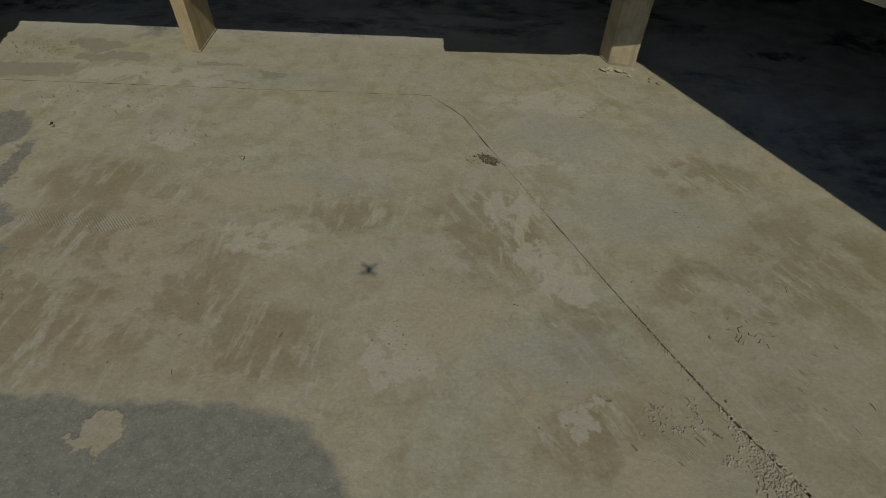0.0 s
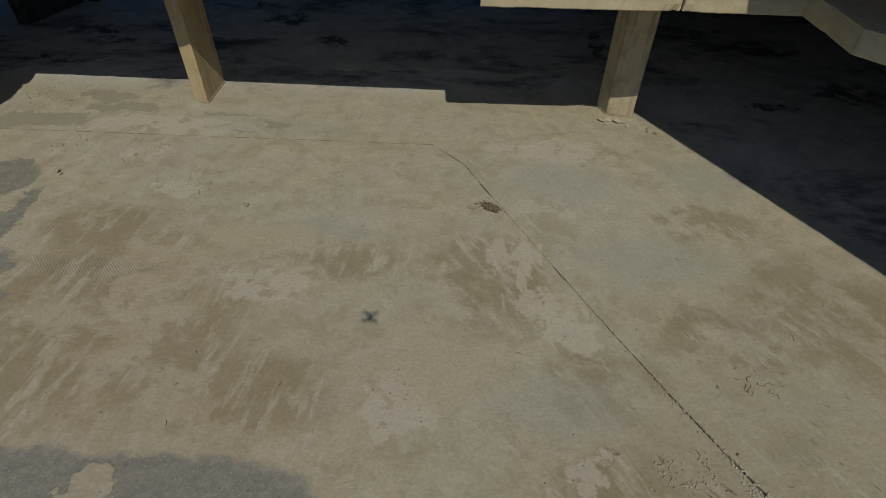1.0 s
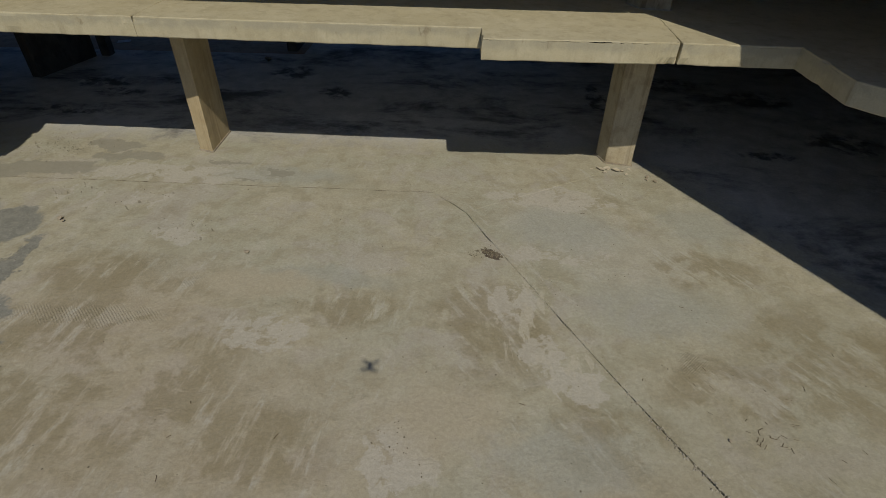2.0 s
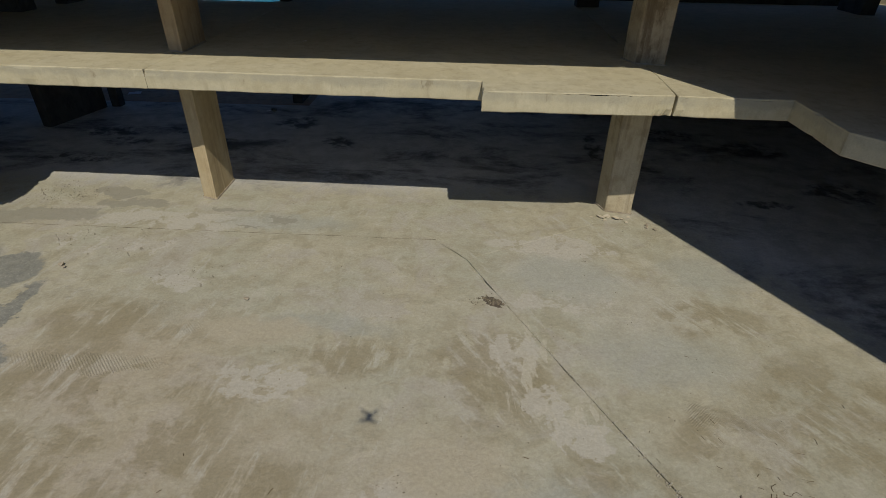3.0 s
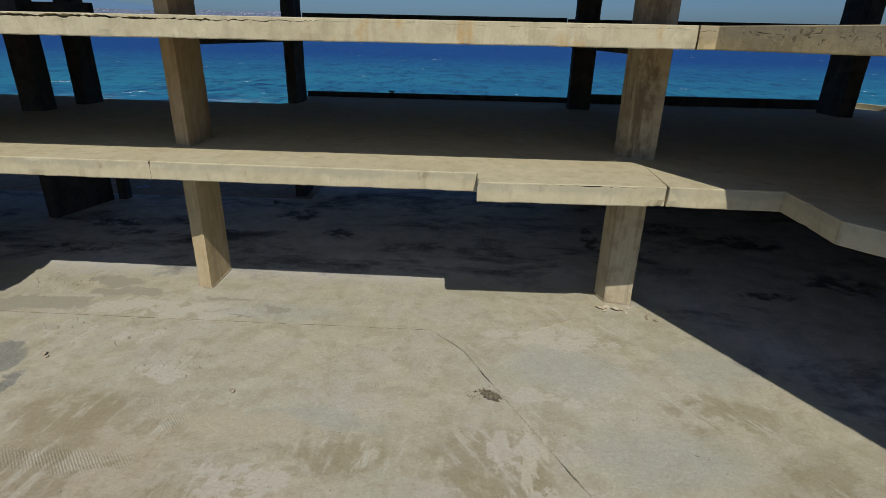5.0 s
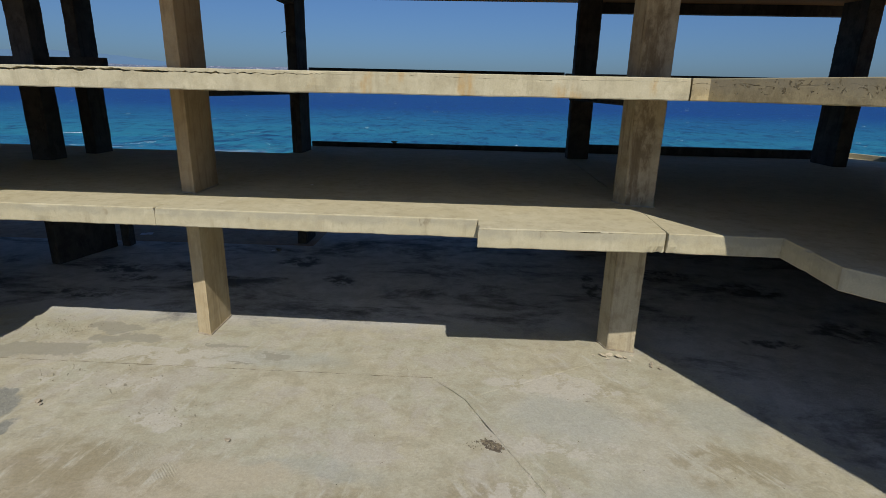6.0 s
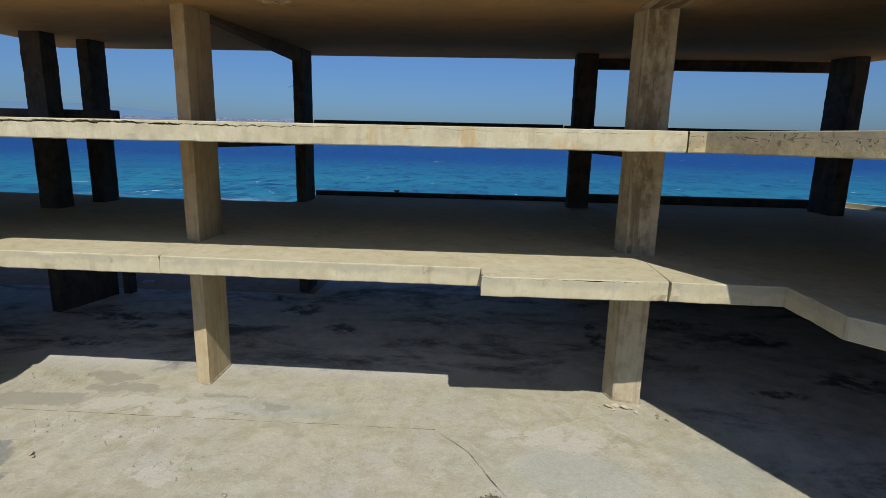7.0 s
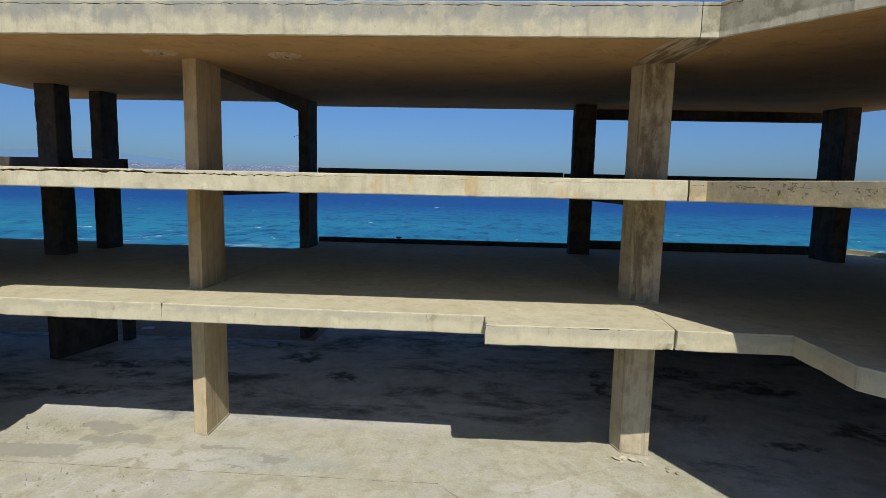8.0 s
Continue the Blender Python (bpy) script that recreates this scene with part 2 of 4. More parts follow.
    # white run-off streaks beside the joint
    run = m.ramp(m.noise(1.6, 5, 0.6, stretch=(2.2, 0.7, 1), warp=0.8, shift=2.0), 0.56, 0.60)
    run = m.math("MULTIPLY", run, spots(((1.25, 7.6, 0.6, 1.3), (2.0, 6.4, 0.4, 0.7)), lo=1.2, hi=0.7))
    c = m.mix(m.math("MULTIPLY", run, 0.75), c, (0.46, 0.43, 0.34))
    # bare blue-grey concrete where the screed has come off
    bare = m.blob(-5.0, 0.15, 4.05, 3.45, 0.9, 0.10, 4.0, 0.9)
    bare = m.math("MAXIMUM", bare, spots(((-10.3, 9.9, 0.7, 0.75), (-9.2, 8.6, 0.28, 1.2), (-9.1, 7.2, 0.8, 0.5), (-8.8, 6.3, 0.8, 0.3), (-11.5, 7.5, 1.2, 3.4)), lo=1.1, hi=0.85))
    bare = m.math("MULTIPLY", bare, m.math("SUBTRACT", 1.0, spots(((-4.55, 3.18, 0.27, 0.20), (-4.72, 2.98, 0.27, 0.12)), lo=1.05, hi=0.9)))
    speck = m.ramp(m.noise(30.0, 3, 0.6, shift=5.0), 0.60, 0.67)
    stone = m.mix(m.ramp(m.noise(5.0, 7, 0.72), 0.3, 0.7), (0.245, 0.247, 0.214), (0.168, 0.172, 0.152))
    stone = m.mix(m.math("MULTIPLY", speck, 0.6), stone, (0.48, 0.46, 0.42))
    stone = m.mix(m.ramp(m.noise(20.0, 3, 0.6, shift=8.0), 0.64, 0.70), stone, (0.09, 0.088, 0.08))
    c = m.mix(m.math("MULTIPLY", bare, 0.9), c, stone)
    # smooth olive-grey slicks beyond the long joint
    slick = spots(((-11.0, 12.75, 1.4, 0.42), (-9.3, 13.45, 1.0, 0.26), (-12.4, 12.35, 1.2, 0.5), (-9.9, 14.1, 0.9, 0.35), (-6.4, 13.35, 0.5, 0.12), (-4.9, 12.85, 0.3, 0.22), (-5.5, 12.4, 0.25, 0.08)), lo=1.08, hi=0.88)
    c = m.mix(m.math("MULTIPLY", slick, 0.8), c, m.mix(m.ramp(grit, 0.3, 0.7), (0.29, 0.275, 0.215), (0.25, 0.24, 0.19)))
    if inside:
        # bare concrete with water stains, colour lifted paler and greyer where the slabs shade it
        # distance past the wing slab's shade edge on the floor
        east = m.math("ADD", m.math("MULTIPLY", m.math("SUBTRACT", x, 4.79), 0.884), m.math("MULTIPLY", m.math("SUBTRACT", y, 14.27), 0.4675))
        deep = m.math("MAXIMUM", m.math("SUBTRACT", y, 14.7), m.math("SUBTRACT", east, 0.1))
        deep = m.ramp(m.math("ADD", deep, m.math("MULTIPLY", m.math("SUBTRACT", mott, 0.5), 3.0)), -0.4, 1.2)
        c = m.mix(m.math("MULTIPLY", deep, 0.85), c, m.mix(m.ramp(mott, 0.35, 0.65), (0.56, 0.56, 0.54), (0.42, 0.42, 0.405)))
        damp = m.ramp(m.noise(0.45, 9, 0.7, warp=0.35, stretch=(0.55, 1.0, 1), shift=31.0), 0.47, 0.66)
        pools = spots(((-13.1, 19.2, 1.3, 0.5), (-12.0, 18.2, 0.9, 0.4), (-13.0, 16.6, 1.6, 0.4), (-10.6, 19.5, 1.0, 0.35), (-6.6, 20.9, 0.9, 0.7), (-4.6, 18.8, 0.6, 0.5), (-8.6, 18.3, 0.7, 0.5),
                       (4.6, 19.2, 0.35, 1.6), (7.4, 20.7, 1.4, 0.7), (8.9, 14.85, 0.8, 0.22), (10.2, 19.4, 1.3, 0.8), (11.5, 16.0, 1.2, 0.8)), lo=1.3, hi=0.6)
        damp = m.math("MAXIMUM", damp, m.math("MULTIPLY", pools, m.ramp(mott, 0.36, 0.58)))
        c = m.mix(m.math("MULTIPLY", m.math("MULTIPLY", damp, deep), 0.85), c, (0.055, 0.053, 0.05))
    c = m.mix(1.0, c, m.ramp(grit, 0.3, 0.7, 0.90, 1.08), "MULTIPLY")
    c = m.mix(1.0, c, m.ramp(fine, 0.25, 0.75, 0.91, 1.08), "MULTIPLY")
    # comb and broom marks in the screed
    lines = None
    for turn, scale, rows in ((45, 9.0, ((-6.2, 8.75, 0.6, 0.4), (-8.4, 9.3, 0.5, 0.2), (4.1, 6.5, 0.3, 0.22))),
                              (-44, 7.0, ((-6.9, 7.15, 1.5, 0.25), (-5.3, 8.3, 0.3, 0.3), (-8.6, 6.7, 0.3, 0.3))),
                              (-27, 9.0, ((4.9, 4.2, 0.35, 0.25), (3.2, 3.3, 0.3, 0.2), (4.9, 6.5, 0.5, 0.25)))):
        mp = m.n.new("ShaderNodeMapping")
        mp.inputs["Rotation"].default_value = (0, 0, radians(turn))
        m.l.new(m.co, mp.inputs[0])
        w = m.n.new("ShaderNodeTexWave")
        w.inputs["Scale"].default_value, w.inputs["Distortion"].default_value = scale, 1.2
        w.inputs["Detail"].default_value, w.inputs["Detail Scale"].default_value = 3.0, 1.5
        m.l.new(mp.outputs[0], w.inputs["Vector"])
        k = m.math("MULTIPLY", m.math("MULTIPLY", w.outputs[1], m.ramp(grit, 0.35, 0.6)), spots(rows, lo=1.2, hi=0.7))
        lines = k if lines is None else m.math("ADD", lines, k)
    c = m.mix(m.math("MULTIPLY", lines, 0.17), c, (0.46, 0.43, 0.35))
    # short gouges scraped into the screed
    gm = m.n.new("ShaderNodeMapping")
    gm.vector_type = "TEXTURE"
    gm.inputs["Rotation"].default_value, gm.inputs["Scale"].default_value = (0, 0, radians(128)), (2.4, 0.7, 1)
    m.l.new(m.co, gm.inputs[0])
    gn = m.n.new("ShaderNodeTexNoise")
    gn.inputs["Scale"].default_value, gn.inputs["Detail"].default_value = 6.5, 2.0
    m.l.new(gm.outputs[0], gn.inputs["Vector"])
    gouge = m.math("MULTIPLY", m.ramp(gn.outputs[0], 0.655, 0.69), spots(((-8.7, 11.3, 2.2, 0.7), (-6.0, 10.1, 1.0, 0.5), (-11.3, 13.9, 1.4, 0.6), (3.0, 3.6, 1.0, 0.6), (-7.9, 5.2, 0.9, 0.7)), lo=1.2, hi=0.7))
    c = m.mix(m.math("MULTIPLY", gouge, 0.6), c, (0.17, 0.145, 0.10))
    m.bump(m.math("MULTIPLY", gouge, -1.0), 0.6, 0.03)
    sm = m.n.new("ShaderNodeMapping")
    sm.vector_type = "TEXTURE"
    sm.inputs["Rotation"].default_value, sm.inputs["Scale"].default_value = (0, 0, radians(24)), (3.2, 0.16, 1)
    m.l.new(ragged, sm.inputs[0])
    sweep = m.n.new("ShaderNodeTexNoise")
    sweep.inputs["Scale"].default_value, sweep.inputs["Detail"].default_value = 1.3, 5.0
    m.l.new(sm.outputs[0], sweep.inputs["Vector"])
    c = m.mix(m.math("MULTIPLY", m.ramp(sweep.outputs[0], 0.55, 0.70), 0.10), c, (0.45, 0.43, 0.36))
    m.bump(sweep.outputs[0], 0.12, 0.016)
    m.bump(lines, 0.55, 0.014)
    m.bump(fleck, 0.45, 0.035)
    m.bump(m.math("ADD", fine, m.math("MULTIPLY", grit, 1.5)), 0.4, 0.005)
    m.bump(m.math("ADD", m.math("ADD", mott, m.math("MULTIPLY", smear, 0.10)), m.math("MULTIPLY", bare, -0.25)), 0.8, 0.035)
    return m.colour(c)


def plain(name, colour, rough=0.8, metal=0.0, vary=0.25, scale=12.0):
    m = Nodes(name, rough)
    m.bsdf.inputs["Metallic"].default_value = metal
    n = m.noise(scale, 4, 0.6)
    m.bump(n, 0.3, 0.004)
    return m.colour(m.mix(1.0, colour, m.ramp(n, 0.25, 0.75, 1 - vary, 1 + vary), "MULTIPLY"))


FLOOR = floor_material("screed_floor")
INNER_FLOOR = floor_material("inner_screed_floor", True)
SLAB_FLOOR = concrete("slab_concrete", (0.445, 0.40, 0.265), (0.50, 0.46, 0.325), (0.28, 0.24, 0.15), 0.4, 0.5, 0.4, hairline=0.1)
FIRST_SLAB = concrete("first_slab_concrete", (0.445, 0.40, 0.265), (0.50, 0.46, 0.325), (0.27, 0.23, 0.145), 0.4, 0.5, 0.4, hairline=0.1,
                      tide=(3.84, 3.98, (0.365, 0.34, 0.245), 0.35, 4.072))
SECOND_SLAB = concrete("second_slab_concrete", (0.445, 0.40, 0.265), (0.50, 0.46, 0.325), (0.27, 0.235, 0.15), 0.5, 0.5, 0.4, hairline=0.15, rust=0.7)
ROOF_EDGE = concrete("roof_edge_concrete", (0.42, 0.375, 0.25), (0.47, 0.43, 0.305), (0.15, 0.14, 0.105), 0.4, 0.5, 0.5,
                     hairline=0.22, tide=(10.06, 10.36, (0.25, 0.245, 0.205), 0.7))
ROOF_WING = concrete("roof_wing_concrete", (0.46, 0.42, 0.30), (0.50, 0.46, 0.34), (0.15, 0.13, 0.085), 0.4, 0.5, 0.6,
                     hairline=0.22, tide=(9.97, 10.03, (0.22, 0.20, 0.13), 0.22))
SPALLED = concrete("spalled_slab_concrete", (0.43, 0.35, 0.19), (0.47, 0.40, 0.24), (0.17, 0.135, 0.075), 0.8, 0.5, 0.8,
                   tide=(6.80, 7.12, (0.33, 0.285, 0.185), 0.5), chips=(6.84,))
PILLAR = concrete("pillar_concrete", (0.42, 0.315, 0.175), (0.46, 0.37, 0.235), (0.19, 0.12, 0.06), 0.35, 0.5, 0.5, drips=(0.35, 5.0))
PALE_PILLAR = concrete("pale_pillar_concrete", (0.45, 0.36, 0.215), (0.49, 0.42, 0.28), (0.24, 0.185, 0.105), 0.35, 0.6, 0.5, drips=(0.2, 8.0))
WORN_PILLAR = concrete("worn_pillar_concrete", (0.43, 0.37, 0.25), (0.49, 0.44, 0.32), (0.16, 0.12, 0.07), 0.5, 0.4, 0.6, drips=(0.5, 3.2))
STREAKED_PILLAR = concrete("streaked_pillar_concrete", (0.41, 0.335, 0.21), (0.48, 0.42, 0.30), (0.14, 0.10, 0.055), 0.5, 0.3, 0.6, drips=(0.8, 2.2), stripe=(4.4, 0.15))
# near-black: the shade inside the building is put into this concrete's colour
SHADE_CONCRETE = concrete("shade_dark_concrete", (0.055, 0.048, 0.041), (0.11, 0.098, 0.082), (0.022, 0.019, 0.017), 0.8, 0.8, 0.6)


def soffit_material():
    m = Nodes("soffit_concrete", 0.9)
    big = m.ramp(m.noise(0.5, 6, 0.6, warp=0.4), 0.38, 0.64)
    rust = m.ramp(m.noise(1.6, 7, 0.68, warp=0.4, shift=5.0), 0.52, 0.66)
    boards = m.noise(2.6, 3, 0.5, stretch=(0.15, 3.0, 1), shift=2.0)
    fine = m.noise(40.0, 5, 0.7)
    c = m.mix(big, (0.41, 0.245, 0.10), (0.345, 0.215, 0.10))
    c = m.mix(m.math("MULTIPLY", rust, 0.6), c, (0.26, 0.145, 0.06))
    c = m.mix(m.ramp(boards, 0.52, 0.64, 0.0, 0.12), c, (0.22, 0.13, 0.06))
    # lime and soot where the slab joint leaks down to the pillar head
    leak = m.blob(4.22, 12.4, 0.52, 1.6, 0.5, 0.3, 4.0, 1.5)
    runs = m.ramp(m.noise(5.0, 4, 0.6, stretch=(1.6, 0.12, 1), shift=3.0), 0.42, 0.58)
    c = m.mix(m.math("MULTIPLY", leak, 0.8), c, m.mix(runs, (0.12, 0.085, 0.05), (0.44, 0.37, 0.27)))
    # pale trowel scrapes and a warm ochre cast in places
    mp = m.n.new("ShaderNodeMapping")
    mp.vector_type = "TEXTURE"
    mp.inputs["Rotation"].default_value, mp.inputs["Scale"].default_value = (0, 0, radians(62)), (1.0, 0.10, 1)
    m.l.new(m.co, mp.inputs[0])
    sc = m.n.new("ShaderNodeTexNoise")
    sc.inputs["Scale"].default_value, sc.inputs["Detail"].default_value = 2.6, 5.0
    m.l.new(mp.outputs[0], sc.inputs["Vector"])
    scrape = m.math("MULTIPLY", m.ramp(sc.outputs[0], 0.57, 0.68), m.ramp(m.noise(0.6, 4, 0.6, shift=11.0), 0.46, 0.60))
    c = m.mix(m.math("MULTIPLY", scrape, 0.4), c, (0.52, 0.41, 0.25))
    c = m.mix(1.0, c, m.ramp(fine, 0.25, 0.75, 0.85, 1.12), "MULTIPLY")
    m.bump(fine, 0.4, 0.005)
    m.bump(boards, 0.25, 0.008)
    return m.colour(c)


CEILING = soffit_material()
DARK_BROWN = concrete("dark_brown_concrete", (0.13, 0.085, 0.048), (0.17, 0.115, 0.07), (0.05, 0.034, 0.022), 0.6, 0.4, 0.5)
RUBBLE = concrete("broken_concrete", (0.34, 0.29, 0.21), (0.44, 0.40, 0.32), (0.14, 0.12, 0.09), 0.8, 0.0, 0.8)
PALE_RUBBLE = concrete("pale_broken_plaster", (0.50, 0.44, 0.33), (0.58, 0.53, 0.43), (0.22, 0.18, 0.12), 0.6, 0.0, 0.8)
EARTH = concrete("dry_earth", (0.36, 0.25, 0.16), (0.42, 0.33, 0.23), (0.16, 0.12, 0.08), 0.8, 0.0, 0.9)
GRAVEL = concrete("pale_gravel", (0.40, 0.37, 0.29), (0.48, 0.45, 0.37), (0.24, 0.21, 0.15), 0.5, 0.0, 0.6)
DIRT_AND_SHADE = plain("dirt_and_joint_shade", (0.17, 0.145, 0.10), 0.95, 0.0, 0.45, 9.0)
TWIG = plain("dry_twig", (0.10, 0.07, 0.04))
PAPER = plain("sun_bleached_paper", (0.75, 0.75, 0.74), 0.7, 0.0, 0.08)
DRAIN = plain("rusty_drain_mesh", (0.12, 0.10, 0.075), 0.7, 0.3)
PLASTIC = plain("grey_plastic", (0.18, 0.18, 0.19), 0.45, 0.0, 0.05)


def sea_material():
    m = Nodes("sea_water", 0.22)
    m.bsdf.inputs["Specular IOR Level"].default_value = 0.12
    x, y, _ = m.xyz()
    far = m.ramp(y, 90.0, 420.0)
    c = m.mix(far, (0.020, 0.195, 0.275), (0.0015, 0.037, 0.205))
    band = m.ramp(m.noise(0.03, 5, 0.6, stretch=(0.35, 1.6, 1), warp=0.8), 0.42, 0.62)
    c = m.mix(m.math("MULTIPLY", band, 0.45), c, (0.004, 0.07, 0.21))
    swell = m.noise(0.22, 7, 0.7, stretch=(1.0, 0.45, 1), warp=0.5)
    c = m.mix(m.ramp(swell, 0.48, 0.66, 0.0, 0.85), c, (0.002, 0.02, 0.09))
    crest = m.noise(0.55, 7, 0.75, stretch=(1.0, 0.4, 1), warp=0.7, shift=8.0)
    c = m.mix(m.ramp(crest, 0.52, 0.70, 0.0, 0.6), c, (0.03, 0.19, 0.29))
    chop = m.noise(1.7, 5, 0.75, stretch=(0.5, 0.13, 1), warp=0.6, shift=3.0)
    c = m.mix(m.ramp(chop, 0.51, 0.64, 0.0, 0.4), c, (0.001, 0.018, 0.085))
    c = m.mix(m.ramp(chop, 0.47, 0.36, 0.0, 0.4), c, (0.04, 0.21, 0.31))
    caps = m.ramp(m.noise(0.11, 7, 0.75, stretch=(0.9, 0.8, 1), warp=0.8, shift=13.0), 0.655, 0.672)
    surf = m.math("MULTIPLY", m.ramp(y, 122.0, 92.0), m.ramp(x, -22.0, -70.0))
    surf = m.math("MULTIPLY", surf, m.ramp(m.noise(0.15, 9, 0.75, stretch=(0.6, 1.1, 1), warp=0.5, shift=5.0), 0.52, 0.63))
    white = m.math("MAXIMUM", caps, surf)
    m.bump(swell, 0.6, 0.6)
    m.bump(m.noise(0.9, 5, 0.6, stretch=(0.5, 1.4, 1)), 0.4, 0.15)
    m.put(m.bsdf.inputs["Roughness"], m.ramp(white, 0.0, 1.0, 0.45, 0.9))
    return m.colour(m.mix(white, c, (0.75, 0.8, 0.82)))


SEA = sea_material()


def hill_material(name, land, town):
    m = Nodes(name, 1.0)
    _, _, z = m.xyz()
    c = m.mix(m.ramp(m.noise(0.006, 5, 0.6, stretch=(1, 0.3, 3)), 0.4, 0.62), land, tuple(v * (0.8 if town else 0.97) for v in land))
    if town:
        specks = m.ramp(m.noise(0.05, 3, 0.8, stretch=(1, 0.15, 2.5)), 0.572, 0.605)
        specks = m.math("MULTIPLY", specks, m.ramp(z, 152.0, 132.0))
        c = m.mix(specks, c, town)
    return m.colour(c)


# the haze of the distance is put into these blue land colours
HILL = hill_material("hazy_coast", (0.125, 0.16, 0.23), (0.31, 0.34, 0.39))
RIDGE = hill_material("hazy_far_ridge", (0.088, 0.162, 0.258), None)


# ---------------------------------------------------------------- builders
def part(name, bm, material, parent=None, label=""):
    mesh = bpy.data.meshes.new(name)
    bm.normal_update()
    bm.to_mesh(mesh)
    bm.free()
    mesh.materials.append(material)
    ob = new(name, mesh)
    if parent is not None:
        ob.parent = parent
    if label:
        ob["label"] = label
    return ob


def holder(name, place=(0, 0, 0)):
    ob = new(name)
    ob.location = place
    return ob


def shake(p, size, amount, seed=0.0):
    q = Vector(p) / size + Vector((seed, seed * 2.3, seed * 0.7))
    return Vector(noise.noise_vector(q)) * amount


def ring_points(poly, step):
    """The outline in even steps, with an outward normal for each point (outline runs counter-clockwise)."""
    pts, out = [], []
    n = len(poly)
    for i in range(n):
        a, b = Vector(poly[i]), Vector(poly[(i + 1) % n])
        k = max(1, round((b - a).length / step(a, b)))
        for j in range(k):
            pts.append(a.lerp(b, j / k))
    m = len(pts)
    for i in range(m):
        d0, d1 = (pts[i] - pts[i - 1]).normalized(), (pts[(i + 1) % m] - pts[i]).normalized()
        n0, n1 = Vector((d0.y, -d0.x)), Vector((d1.y, -d1.x))
        s = n0 + n1
        out.append(s / max(0.3, s.dot(n0)))
    return pts, out


def slab_mesh(poly, under, top, wear=1.0, near=None, seed=0.0, lip=0.03, groove=None, step=0.09, bite=None):
    """A cast slab: outline, underside and top heights (numbers or f(x, y)), with worn, chipped edges.
    groove: f(point) gives the depth below the top and the half width of a crack in the edge."""
    low = under if callable(under) else (lambda x, y: under)
    high = top if callable(top) else (lambda x, y: top)
    near = near or (lambda p: -14 < p.x < 12 and -1 < p.y < 15.5)
    pts, out = ring_points(poly, lambda a, b: step if near(a) or near(b) else 1.5)
    bm = bmesh.new()
    rings = []
    spec = [(0, 0.018, 0.0, 0), (0, 0.0, 0.02, 0), (0.33, 0, 0, 0), (0.66, 0, 0, 0)]
    if groove:
        spec += [(1, 0, 0, -1), (1, 0, 0, 2), (1, 0, 0, 1)]
    spec += [(1, 0.0, -lip, 0), (1, lip, 0.0, 0)]
    for k, inset, rise, g in spec:
        ring = []
        for p, o in zip(pts, out):
            z0, z1 = low(p.x, p.y), high(p.x, p.y)
            z = z0 + (z1 - z0) * k + rise
            q = Vector((p.x, p.y, z))
            cut = 0.0
            if g:
                deep, half = groove(p)
                deep += noise.noise(Vector((p.x, p.y, seed)) * 2.3) * 0.011 + noise.noise(Vector((p.x, p.y, seed)) * 7.0) * 0.024 + noise.noise(Vector((p.x, p.y, seed)) * 17.0) * 0.020
                deep = max(deep, lip * 0.5 + half + 0.008)
                half *= max(0.05, 0.7 + 0.8 * noise.noise(Vector((p.x * 3.0, p.y * 3.0, 2.0))) + 0.9 * noise.noise(Vector((p.x * 13.0, p.y * 13.0, 2.0))))
                q.z = z1 - deep + (half if g == 1 else -half if g == -1 else 0.0)
                cut = min(0.16, half * 8.0) if g == 2 else 0.0
            d = shake((p.x, p.y, z0), 0.55, 0.012 * wear, seed) + shake((p.x, p.y, z if not g else z1), 0.13, 0.006 * wear, seed)
            q.x, q.y = q.x + d.x, q.y + d.y
            if not g:
                q.z += d.z * 0.6
            chip = max(0.0, noise.noise(Vector((p.x, p.y, 5.1 + seed)) * 1.9) - 0.34) * (1.0 if k in (0, 1) and not g else 0.15)
            inset_now = inset * (0.6 + 0.8 * abs(noise.noise(q * 3.0))) + chip * 0.14 * wear + cut + (bite(p, k) if bite else 0.0)
            q.x -= o.x * inset_now
            q.y -= o.y * inset_now
            if k == 1 and inset:
                q.z = z1
            ring.append(bm.verts.new(q))
        rings.append(ring)
    n = len(pts)
    for a, b in zip(rings, rings[1:]):
        for i in range(n):
            bm.faces.new((a[i], a[(i + 1) % n], b[(i + 1) % n], b[i]))
    # well-shaped triangles for top and underside, with points inside
    flat = [p.copy() for p in pts]
    xs, ys = [p.x for p in pts], [p.y for p in pts]
    y = min(ys) + 0.7
    while y < max(ys):
        x = min(xs) + 0.7
        while x < max(xs):
            flat.append(Vector((x + 0.2 * noise.noise(Vector((x, y, 0))), y + 0.2 * noise.noise(Vector((x, y, 7))))))
            x += 1.1
        y += 1.1
    made = delaunay_2d_cdt(flat, [(i, (i + 1) % n) for i in range(n)], [], 1, 1e-6)
    for ring, up in ((rings[0], False), (rings[-1], True)):
        corner = {}
        for i, p in enumerate(made[0]):
            src = [o for o in made[3][i] if o < n]
            corner[i] = ring[src[0]] if src else None
        for face in made[2]:
            for i in face:
                if corner[i] is None:
                    p = made[0][i]
                    corner[i] = bm.verts.new((p.x, p.y, high(p.x, p.y) if up else low(p.x, p.y)))
            vs = [corner[i] for i in face]
            if len(set(vs)) == 3:
                a, b, c = (made[0][i] for i in face)
                if ((b - a).cross(c - a) > 0) != up:
                    vs.reverse()
                bm.faces.new(vs)
    return bm


